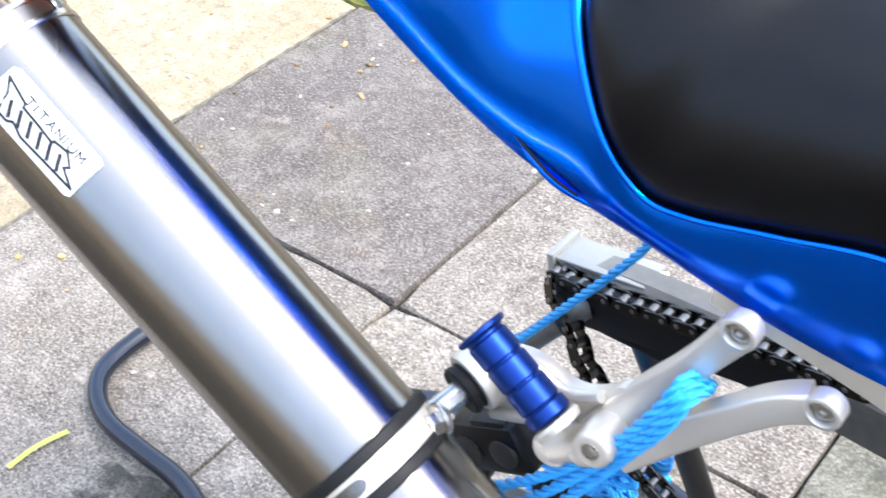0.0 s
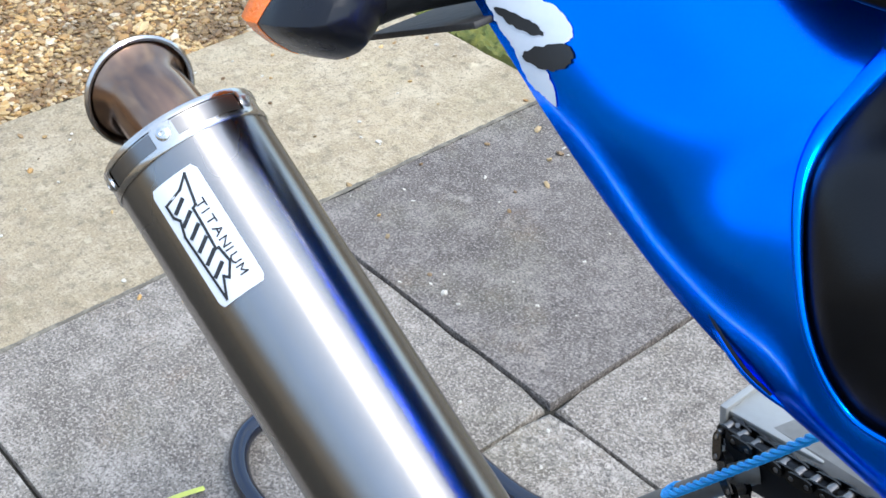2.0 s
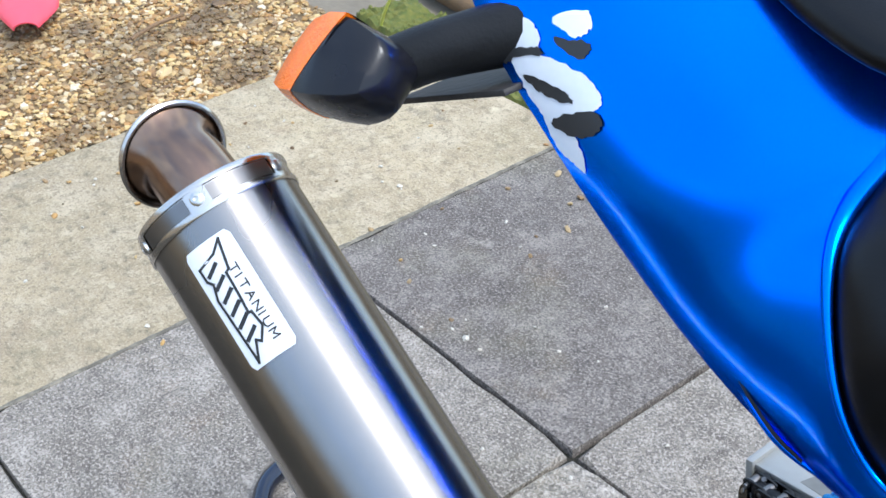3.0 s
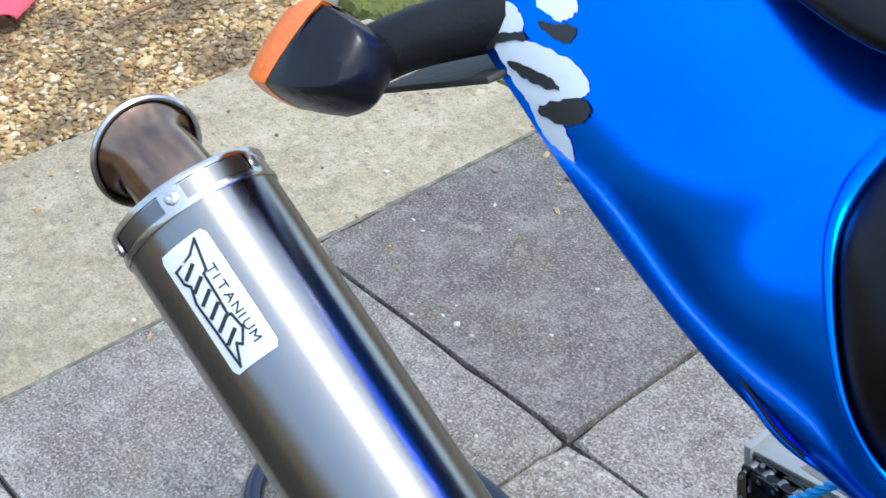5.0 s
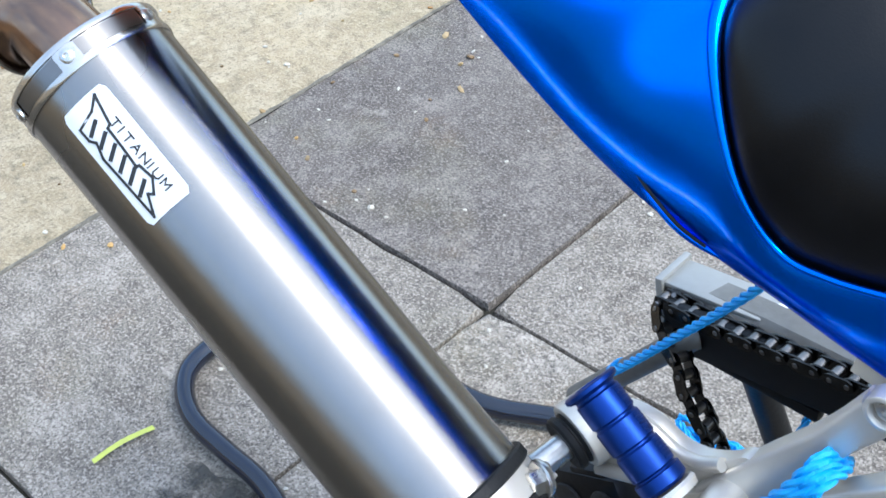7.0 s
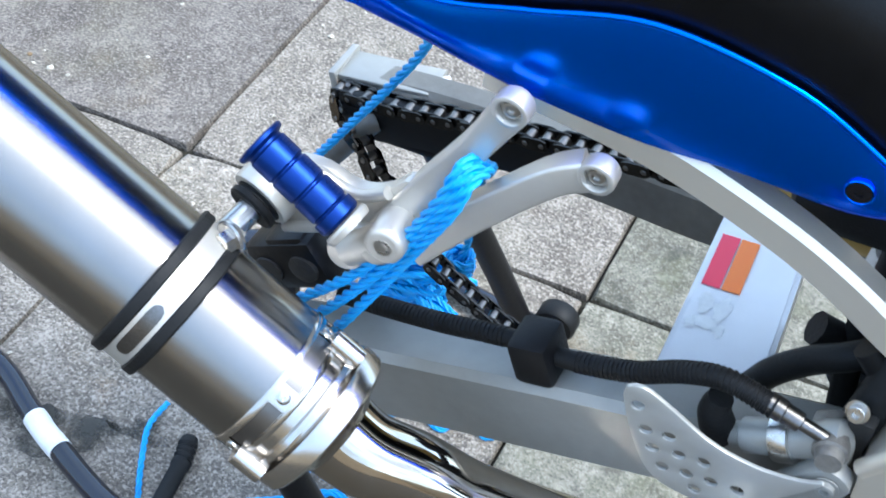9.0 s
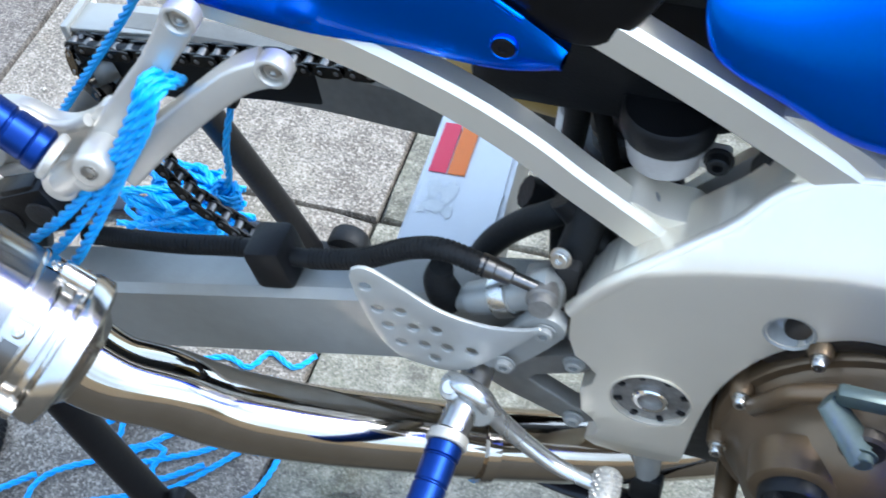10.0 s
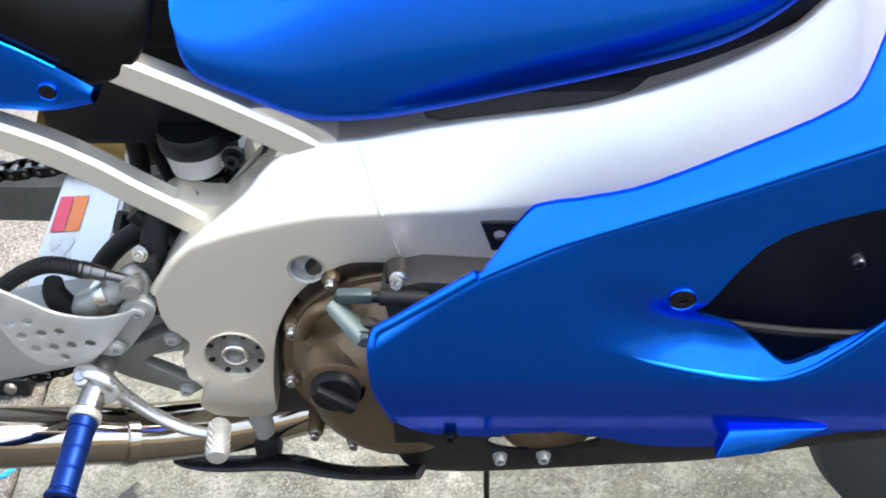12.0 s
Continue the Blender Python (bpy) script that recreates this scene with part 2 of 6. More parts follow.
soak, cut = sn.new("ShaderNodeTexNoise"), sn.new("ShaderNodeMapRange")
soak.inputs["Scale"].default_value, soak.inputs["Detail"].default_value = 22.0, 8.0
cut.inputs[1].default_value, cut.inputs[2].default_value, cut.inputs[4].default_value = 0.40, 0.62, 0.85
sl.new(sn["Texture Coordinate"].outputs["Object"], soak.inputs["Vector"])
sl.new(soak.outputs["Fac"], cut.inputs[0])
sl.new(cut.outputs[0], sn["Principled BSDF"].inputs["Alpha"])
M_RUST = mat("orange rust", (0.32, 0.12, 0.04), 0.8, 0, (0.12, 0.05, 0.03), 200, 0.4, 500)
M_TYRE = mat("tyre rubber", (0.018, 0.018, 0.018), 0.7, 0, (0.03, 0.03, 0.03), 30, 0.2, 300)
M_WALL = mat("tan house wall render", (0.58, 0.43, 0.27), 0.85, 0, (0.46, 0.35, 0.22), 6, 0.4, 60)
M_BROWNWALL = mat("fence timber", (0.22, 0.19, 0.15), 0.85, 0, (0.15, 0.13, 0.10), 5, 0.4, 60)

ti_axis = M_TI.node_tree.nodes.new("ShaderNodeCombineXYZ")   # brushed round the can
for k, q in zip(("X", "Y", "Z"), (0.8044, 0.0238, -0.5936)):
    ti_axis.inputs[k].default_value = q
M_TI.node_tree.nodes["Principled BSDF"].inputs["Anisotropic"].default_value = 0.88
M_TI.node_tree.links.new(ti_axis.outputs[0], M_TI.node_tree.nodes["Principled BSDF"].inputs["Tangent"])

# ---- mesh helpers ----
V = Vector


def spline(points, per=8, closed=False):
    """Catmull-Rom points through the given ones (tuples of any length)."""
    p = [np.array(q, float) for q in points]
    k, out = len(p), []
    spans = k if closed else k - 1
    for i in range(spans):
        a, b, c, d = (p[(i + j) % k] if closed else p[min(max(i + j, 0), k - 1)] for j in (-1, 0, 1, 2))
        for s in range(per):
            u = s / per
            out.append(0.5 * (2 * b + (c - a) * u + (2 * a - 5 * b + 4 * c - d) * u * u + (3 * b - a - 3 * c + d) * u ** 3))
    if not closed:
        out.append(p[-1])
    return out


def resample(points, step):
    p = np.array(points, float)
    d = np.r_[0, np.cumsum(np.linalg.norm(np.diff(p[:, :3], axis=0), axis=1))]
    n = max(2, int(d[-1] / step) + 1)
    s = np.linspace(0, d[-1], n)
    return np.stack([np.interp(s, d, p[:, i]) for i in range(p.shape[1])], 1)


def frames_along(p):
    """Tangent and two normals carried along a line of points."""
    t = np.gradient(p, axis=0)
    t /= np.linalg.norm(t, axis=1)[:, None]
    ref = np.array([0, 0, 1.0]) if abs(t[0][2]) < 0.9 else np.array([1.0, 0, 0])
    out, u = [], np.cross(ref, t[0])
    for q in t:
        u = u - q * (u @ q)
        u /= np.linalg.norm(u)
        out.append((q, u, np.cross(q, u)))
    return out


def ring_skin(bm, rings, cap=True, close=True):
    rows = [[bm.verts.new(tuple(q)) for q in r] for r in rings]
    k = len(rows[0])
    for a, b in zip(rows, rows[1:]):
        for i in range(k if close else k - 1):
            j = (i + 1) % k
            bm.faces.new((a[i], a[j], b[j], b[i]))
    if cap and close:
        bm.faces.new(rows[0][::-1])
        bm.faces.new(rows[-1])
    return rows


def tube(points, r, seg=12, per=8, bm=None, straight=False, flat=1.0):
    """A round bar through the points; a fourth number in a point scales its radius."""
    bm = bm or bmesh.new()
    pts = np.array([tuple(q) + ((1.0,) if len(q) == 3 else ()) for q in points], float)
    if not straight:
        pts = np.array(spline(pts, per))
    p, k = pts[:, :3], pts[:, 3]
    rings = []
    for (t, u, v), c, s in zip(frames_along(p), p, k):
        rings.append([c + r * s * (u * math.cos(a) + v * flat * math.sin(a)) for a in np.linspace(0, 2 * math.pi, seg, endpoint=False)])
    ring_skin(bm, rings)
    return bm


def revolve(p, d, profile, seg=32, bm=None, start=0.0, span=2 * math.pi, cap=True):
    """A turned body about the line from p along d; profile rows are (distance along, radius)."""
    bm = bm or bmesh.new()
    p, d = V(p), V(d).normalized()
    u = d.orthogonal().normalized()
    v = d.cross(u)
    full = abs(span - 2 * math.pi) < 1e-6
    angles = np.linspace(start, start + span, seg, endpoint=not full)
    rings = [[p + d * s + (u * math.cos(a) + v * math.sin(a)) * max(r, 1e-5) for a in angles] for s, r in profile]
    ring_skin(bm, rings, cap=full and cap, close=full)
    return bm


def box(c, size, rot=None, bevel=0.0, bm=None):
    bm = bm or bmesh.new()
    made = bmesh.ops.create_cube(bm, size=1.0)["verts"]
    m = Matrix.Translation(c) @ (rot or Matrix()).to_4x4() @ Matrix.Diagonal((*size, 1))
    bmesh.ops.transform(bm, matrix=m, verts=made)
    if bevel:
        edges = {e for q in made for e in q.link_edges}
        bmesh.ops.bevel(bm, geom=list(edges), offset=bevel, segments=2, affect="EDGES", profile=0.5)
    return bm


def plate(outline, fy, thick, holes=(), step=0.0, bevel=0.0, bm=None, warp=None, lines=()):
    """A sheet cut to an outline in x and z (with holes), laid on the surface y = fy(x, z), as thick as given towards +y."""
    bm = bm or bmesh.new()
    edges = []
    for loop in (outline, *holes):
        vs = [bm.verts.new((q[0], 0, warp[0](*q) if warp else q[1])) for q in loop]
        edges += [bm.edges.new((vs[i], vs[(i + 1) % len(vs)])) for i in range(len(vs))]
    bmesh.ops.triangle_fill(bm, use_beauty=True, use_dissolve=False, edges=edges, normal=(0, -1, 0))
    if step:
        xs, zs = [q.co.x for q in bm.verts], [q.co.z for q in bm.verts]
        for lo, hi, no in ((min(xs), max(xs), (1, 0, 0)), (min(zs), max(zs), (0, 0, 1))):
            cuts = [c for c in np.arange(lo + step / 2, hi, step) if no[0] or all(abs(c - k) > 0.4 * step for k in lines)]
            for c in cuts + ([] if no[0] else list(lines)):
                co = (c, 0, 0) if no[0] else (0, 0, c)
                bmesh.ops.bisect_plane(bm, geom=bm.verts[:] + bm.edges[:] + bm.faces[:], plane_co=co, plane_no=no)
    bmesh.ops.recalc_face_normals(bm, faces=bm.faces[:])
    if bm.faces and sum(f.normal.y for f in bm.faces) > 0:
        bmesh.ops.reverse_faces(bm, faces=bm.faces[:])
    for q in bm.verts:
        if warp:
            q.co.z = warp[1](q.co.x, q.co.z)
        q.co.y = fy(q.co.x, q.co.z)
    front = bm.faces[:]
    back = bmesh.ops.extrude_face_region(bm, geom=front)
    moved = [q for q in back["geom"] if isinstance(q, bmesh.types.BMVert)]
    bmesh.ops.translate(bm, vec=(0, thick, 0), verts=moved)
    bmesh.ops.recalc_face_normals(bm, faces=bm.faces[:])
    if bevel:
        rim = [e for e in bm.edges if len(e.link_faces) == 2 and e.calc_face_angle(0) > 0.9]
        bmesh.ops.bevel(bm, geom=rim, offset=bevel, segments=2, affect="EDGES", profile=0.5, clamp_overlap=True)
    return bm


def arc(cx, cz, r, n=14, a0=0.0, a1=360.0):
    full = abs(a1 - a0) > 359
    return [(cx + r * math.cos(radians(a)), cz + r * math.sin(radians(a))) for a in np.linspace(a0, a1, n, endpoint=not full)]


def smooth2(points, per=5, closed=True):
    return [tuple(q) for q in spline(points, per, closed)]


def patch(low, high, h0, h1, per=6, across=14, lip=0.0, tuck=None, soft=0.0):
    """A skin between two matched lines, each cross-line a Bezier curve with handles h0 (at low) and h1 (at high); soft evens the swell along the way."""
    bm = bmesh.new()
    lo, hi = np.array(spline(low, per)), np.array(spline(high, per))
    a0, a1 = (np.array(spline(h, per)) for h in (h0, h1))
    u = np.linspace(0, 1, across)[None, :, None]
    p0, p3, d0, d1 = (q[:, None] for q in (lo, hi, a0, a1))
    skin = (1 - u) ** 3 * p0 + 3 * u * (1 - u) ** 2 * (p0 + d0) + 3 * u * u * (1 - u) * (p3 + d1) + u ** 3 * p3
    if soft:
        chord = p0 * (1 - u) + p3 * u
        idx = np.arange(len(lo))
        k = np.exp(-0.5 * ((idx[:, None] - idx[None]) / soft) ** 2)
        k /= k.sum(1, keepdims=True)
        skin = chord + np.einsum("ij,jkc->ikc", k, skin - chord)
    rows = []
    for q in skin:
        row = list(q)
        if lip:
            row = [q[0] + np.array([0, lip, -0.003]), q[0] + np.array([0, 0.35 * lip, -0.0035]), q[0] + np.array([0, 0.08 * lip, -0.0015])] + row
        if tuck:
            row.append(q[-1] + np.array(tuck))
        rows.append(row)
    ring_skin(bm, rows, cap=False, close=False)
    return bm


MID = -0.41


def mirrored(bm):
    """Adds the other half across the motorcycle's middle plane."""
    made = bmesh.ops.duplicate(bm, geom=bm.verts[:] + bm.edges[:] + bm.faces[:])
    vs = [q for q in made["geom"] if isinstance(q, bmesh.types.BMVert)]
    fs = [q for q in made["geom"] if isinstance(q, bmesh.types.BMFace)]
    for q in vs:
        q.co.y = 2 * MID - q.co.y
    bmesh.ops.reverse_faces(bm, faces=fs)
    bmesh.ops.remove_doubles(bm, verts=bm.verts[:], dist=0.0005)
    bmesh.ops.recalc_face_normals(bm, faces=bm.faces[:])
    return bm


def thicken(bm, t=0.003):
    bmesh.ops.recalc_face_normals(bm, faces=bm.faces[:])
    bmesh.ops.solidify(bm, geom=bm.faces[:], thickness=t)
    return bm


def mesh_of(name, bm, material, flat=False):
    me = bpy.data.meshes.new(name)
    bm.to_mesh(me)
    bm.free()
    me.materials.append(material)
    if not flat:
        me.polygons.foreach_set("use_smooth", [True] * len(me.polygons))
        me.set_sharp_from_angle(angle=radians(38))
    return me


def part(name, bm, material, parent, label="", flat=False):
    ob = new(name, mesh_of(name, bm, material, flat))
    if parent is not None:
        ob.parent = parent
        if parent.type == "EMPTY":
            ob.matrix_parent_inverse = Matrix.Translation(-parent.location)
    if label:
        ob["label"] = label
    return ob


def thing(name, at, label, category, group="", kind=""):
    ob = new(name)
    ob.location = at
    ob.empty_display_size = 0.05
    return tagged(ob, label, category, group, kind)


def single(name, bm, material, label, category, kind="", group="", flat=False):
    return tagged(part(name, bm, material, None, "", flat), label, category, group, kind)


def bolt(at, d, r, h, parent, name="bolt", material=None, socket=True):
    """A cap screw: washer, round head with a sunk socket."""
    s = [(0, r * 1.35), (h * 0.18, r * 1.35), (h * 0.2, r), (h * 0.9, r), (h, r * 0.88)]
    if socket:
        s += [(h, r * 0.5), (h * 0.45, r * 0.46), (h * 0.45, 0)]
    else:
        s += [(h, 0)]
    return part(name, revolve(at, d, s, 16), material or M_BOLT, parent)


def hexbolt(at, d, r, h, parent, name="bolt"):
    bm = revolve(at, d, [(0, r * 1.5), (h * 0.2, r * 1.5), (h * 0.22, r * 1.2)], 20)
    revolve(V(at) + V(d).normalized() * h * 0.2, d, [(0, r * 1.1), (h * 0.7, r * 1.1), (h * 0.8, r * 0.95), (h * 0.8, 0)], 6, bm)
    return part(name, bm, M_BOLT, parent)


def rope(points, r, step=0.004, turn=0.034, bm=None, loose=False):
    """A three-strand laid rope along a smooth line."""
    bm = bm or bmesh.new()
    p = resample(spline(points, 10), step)
    fr = frames_along(p)
    for k in range(3):
        rings = []
        for i, (t, u, v) in enumerate(fr):
            a = 2 * math.pi * (i * step / turn + k / 3)
            c = p[i] + 0.55 * r * (u * math.cos(a) + v * math.sin(a))
            rings.append([c + 0.52 * r * (u * math.cos(b) + v * math.sin(b)) for b in np.linspace(0, 2 * math.pi, 6, endpoint=False)])
        ring_skin(bm, rings)
    return bm

# ---- the ground ----
SLAB, JOINT = 0.66, 0.006
bm = bmesh.new()
bmesh.ops.create_grid(bm, x_segments=1, y_segments=1, size=60)
bmesh.ops.translate(bm, vec=(0, 0, -0.020), verts=bm.verts[:])
single("ground", bm, M_TRODDEN, "trodden gravelly earth round and under the paving", "ground", "structure")
# Unseen dark ground, added so reflections in the blue panels go dark.
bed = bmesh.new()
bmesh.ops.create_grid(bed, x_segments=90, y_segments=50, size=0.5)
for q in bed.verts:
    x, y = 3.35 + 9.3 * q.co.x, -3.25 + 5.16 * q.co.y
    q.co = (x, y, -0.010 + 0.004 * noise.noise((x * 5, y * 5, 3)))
single("soil_bed", bed, M_DARKBED, "unseen dark ground beside the paving, added to darken reflections", "ground", "structure")

pavement = thing("pavement", (0, 0, -0.02), "square concrete paving slabs with dark open joints", "pavement", kind="structure")


# ---- the motorcycle ----
bike = thing("motorcycle", (1.0, MID, 0.0), "blue sports motorcycle without rear wheel, titanium silencer, on a paddock stand", "motorcycle")
UP, FWD = V((0, 0, 1)), V((1, 0, 0))
RIGHT = V((0, -1, 0))

# frame: side plate with a folded upper face, spar towards the steering head
CREASE = ((1.03, 0.687), (1.055, 0.702), (1.08, 0.717), (1.115, 0.731), (1.155, 0.742), (1.19, 0.749), (1.232, 0.752), (1.295, 0.755), (1.36, 0.761), (1.441, 0.773), (1.60, 0.82))


def soft_fold(d, w):
    """Zero below a fold line and rising past it, rounded over a width w."""
    return w * math.log1p(math.exp(min(d / w, 40.0))) if d < 40 * w else d


def crease(x):
    return float(np.interp(x, [q[0] for q in CREASE], [q[1] for q in CREASE]))


def frame_y(x, z):
    fold = crease(x)
    return -0.580 + 0.62 * soft_fold(z - fold, 0.0012) + 0.45 * soft_fold(0.528 - z, 0.0020)


frame_outline = smooth2([(1.040, 0.667), (1.068, 0.707), (1.107, 0.741), (1.131, 0.760), (1.155, 0.784), (1.188, 0.797), (1.225, 0.801), (1.296, 0.812), (1.384, 0.823),
                         (1.427, 0.832), (1.470, 0.846), (1.511, 0.863), (1.551, 0.884), (1.580, 0.908), (1.610, 0.942), (1.640, 0.99), (1.66, 1.03)], 5, False)
frame_top = list(frame_outline)
frame_outline += [(1.76, 1.03), (1.74, 0.90), (1.62, 0.80), (1.50, 0.74), (1.40, 0.70)]
frame_outline += smooth2([(1.344, 0.697), (1.287, 0.696), (1.232, 0.701), (1.201, 0.697), (1.166, 0.670), (1.142, 0.627), (1.131, 0.577), (1.124, 0.500)], 5, False)
frame_outline += smooth2([(1.114, 0.484), (1.087, 0.479), (1.062, 0.486)], 4, False)
frame_outline += [(1.055, 0.508), (1.056, 0.522), (1.062, 0.530), (1.066, 0.540), (1.060, 0.552), (1.052, 0.560), (1.050, 0.585), (1.058, 0.594), (1.060, 0.606), (1.052, 0.617), (1.045, 0.622), (1.040, 0.64)]
HOLE, PIVOT = (1.172, 0.694), (1.098, 0.589)
frame_plate = part("frame", plate(frame_outline, frame_y, 0.045, [arc(*HOLE, 0.0138, 24), arc(*PIVOT, 0.0280, 32)], 0.009, 0.002, None, (lambda x, z: z - crease(x), lambda x, z: z + crease(x)), (-0.002, 0.0, 0.002)), M_FRAME, bike, "champagne painted aluminium twin-spar frame")
# Hole lined darker than the frame paint: its shading is put into the colour.
part("hole_lining", revolve((HOLE[0], -0.5805, HOLE[1]), (0, 1, 0), [(-0.0004, 0.0158), (0.0004, 0.0143), (0.0014, 0.0137), (0.0110, 0.0130), (0.0145, 0.0108), (0.0160, 0.0070), (0.0163, 0.0002)], 32, cap=False), M_ARM, frame_plate)
part("top_edge", tube([(x, frame_y(x, z) + 0.0055, z - 0.0035) for x, z in frame_top[::2]], 0.0062, 14, 3), M_FRAME, frame_plate, "rounded upper edge of the frame")
cap = revolve((PIVOT[0], -0.583, PIVOT[1]), RIGHT, [(-0.03, 0.0292), (-0.0035, 0.0290), (-0.0020, 0.0275), (-0.0060, 0.0268), (-0.0060, 0.0120), (-0.0060, 0)], 40)
pivot_cap = part("pivot_cap", cap, M_SWING_D, bike, "round slotted swingarm pivot cap")
part("rim", revolve((PIVOT[0], -0.580, PIVOT[1]), RIGHT, [(-0.006, 0.0286), (0.0006, 0.0290), (0.0010, 0.0282), (0.0004, 0.0268), (-0.004, 0.0262)], 44), M_FRAME, pivot_cap)
part("axle_end", revolve((PIVOT[0], -0.579, PIVOT[1]), RIGHT, [(-0.006, 0.0125), (0.0012, 0.0122), (0.0022, 0.0110), (0.0022, 0.0088), (-0.010, 0.0076), (-0.010, 0)], 28), M_CHROME, pivot_cap)
# Black pieces stand in for the shade inside the socket and the slots.
part("socket", revolve((PIVOT[0], -0.5715, PIVOT[1]), RIGHT, [(0, 0.0072), (0.0015, 0.0068), (0.0015, 0)], 6), M_PLASTIC, pivot_cap)
for k in range(8):
    a = radians(45 * k + 20)
    c = (PIVOT[0] + 0.0235 * math.cos(a), -0.5765, PIVOT[1] + 0.0235 * math.sin(a))
    part("slot", box(c, (0.006, 0.004, 0.0045), Matrix.Rotation(-a, 4, "Y"), 0.001), M_PLASTIC, pivot_cap)

bead_pts = []
for i, u in enumerate(np.linspace(0, 1, 90)):
    x, z = 1.222 + 0.029 * u ** 0.9, 0.799 - 0.092 * u
    bead_pts.append((x, frame_y(x, z) + 0.0016, z, 1.0 + 0.07 * math.sin(i * 1.25)))
bead = tube(bead_pts, 0.0023, 10, straight=True)
part("weld_bead", bead, M_FRAME, frame_plate)


def rail(points, w, h, name, parent, label=""):
    """A box-section bar through points in x and z at a given y, rounded along its edges."""
    bm, pts = bmesh.new(), np.array(spline(points, 5))
    rings = []
    for i, c in enumerate(pts):
        t = pts[min(i + 1, len(pts) - 1)] - pts[max(i - 1, 0)]
        t /= np.linalg.norm(t)
        u = np.cross((0, 1.0, 0), t)
        u /= np.linalg.norm(u)
        b = 0.004
        shape = [(-w / 2 + b, -h / 2), (w / 2 - b, -h / 2), (w / 2, -h / 2 + b), (w / 2, h / 2 - b), (w / 2 - b, h / 2), (-w / 2 + b, h / 2), (-w / 2, h / 2 - b), (-w / 2, -h / 2 + b)]
        rings.append([c + np.array((0, 1, 0)) * p + u * q for p, q in shape])
    ring_skin(bm, rings)
    bmesh.ops.recalc_face_normals(bm, faces=bm.faces[:])
    return part(name, bm, M_FRAME, parent, label)


rail([(0.78, -0.541, 0.850), (0.85, -0.541, 0.838), (0.90, -0.541, 0.825), (0.96, -0.541, 0.799), (1.00, -0.541, 0.775), (1.03, -0.541, 0.752), (1.065, -0.541, 0.727), (1.105, -0.541, 0.698)], 0.022, 0.027, "lower_rail", bike, "champagne lower subframe rail")
rail([(0.98, -0.541, 0.905), (1.04, -0.542, 0.874), (1.10, -0.542, 0.842), (1.15, -0.541, 0.812), (1.185, -0.538, 0.788)], 0.022, 0.027, "upper_rail", bike, "champagne upper subframe rail")
for x, y, z in ((1.078, -0.535, 0.730), (1.166, -0.530, 0.818)):
    bolt((x, y + 0.004, z - 0.004), (-0.35, -0.35, 0.9), 0.0075, 0.011, bike, "rail_bolt")
lower_lug = smooth2([(1.046, 0.730), (1.060, 0.722), (1.069, 0.715), (1.072, 0.706), (1.070, 0.697), (1.090, 0.705), (1.108, 0.722), (1.104, 0.734), (1.084, 0.736), (1.064, 0.744)], 4)
upper_lug = smooth2([(1.120, 0.829), (1.138, 0.815), (1.150, 0.803), (1.154, 0.790), (1.150, 0.780), (1.175, 0.792), (1.203, 0.799), (1.196, 0.810), (1.174, 0.824), (1.150, 0.834)], 4)
for outline in (lower_lug, upper_lug):
    part("rail_lug", plate(outline, lambda x, z: -0.5465, 0.030, (), 0, 0.003), M_FRAME, frame_plate, "cast champagne rail lug")

# tail panel, seat, pillion pad
low = [(1.021, -0.556, 0.847), (0.985, -0.557, 0.841), (0.930, -0.558, 0.845), (0.877, -0.558, 0.844), (0.820, -0.558, 0.850), (0.780, -0.558, 0.858), (0.740, -0.558, 0.868), (0.70, -0.560, 0.879),
       (0.655, -0.561, 0.894), (0.61, -0.561, 0.916), (0.555, -0.561, 0.951), (0.50, -0.559, 0.989), (0.445, -0.553, 1.027), (0.38, -0.531, 1.074)]
seam = [(1.024, -0.556, 0.861), (1.000, -0.559, 0.882), (0.952, -0.562, 0.912), (0.880, -0.563, 0.927), (0.815, -0.563, 0.914), (0.765, -0.563, 0.903), (0.7350, -0.5630, 0.9060), (0.7090, -0.5640, 0.9377),
        (0.6815, -0.5440, 0.9829), (0.6718, -0.5160, 1.0063), (0.6808, -0.4840, 1.0392), (0.66, MID, 1.085), (0.55, MID, 1.105), (0.40, MID, 1.125)]
# handles: the flank stands upright along the seat and rolls over towards the back
swell = [(1.02, -0.563, 0.858), (0.99, -0.567, 0.865), (0.94, -0.570, 0.885), (0.878, -0.572, 0.893), (0.817, -0.572, 0.887), (0.772, -0.572, 0.882), (0.737, -0.572, 0.888), (0.704, -0.571, 0.905),
         (0.668, -0.570, 0.935), (0.628, -0.570, 0.966), (0.588, -0.568, 1.010), (0.545, -0.560, 1.058), (0.475, -0.542, 1.094), (0.385, -0.515, 1.117)]
out0 = [tuple(2 / 3 * (c - a) for c, a in zip(q, p)) for q, p in zip(swell, low)]
out1 = [tuple(2 / 3 * (c - a) for c, a in zip(q, p)) for q, p in zip(swell, seam)]
tail = part("tail_panel", mirrored(patch(low, seam, out0, out1, 8, 22, 0.030, (0, 0.014, -0.012), 5.0)), M_BLUE, bike, "glossy metallic blue tail fairing")
lip = [(0.634, -0.557, 0.914, 0.3), (0.649, -0.559, 0.906, 0.7), (0.662, -0.561, 0.898, 0.9), (0.678, -0.562, 0.889, 1.0), (0.694, -0.561, 0.883, 0.8), (0.720, -0.558, 0.878, 0.4)]
part("tail_lip", tube(lip, 0.0030, 14, 6), M_BLUE, tail)
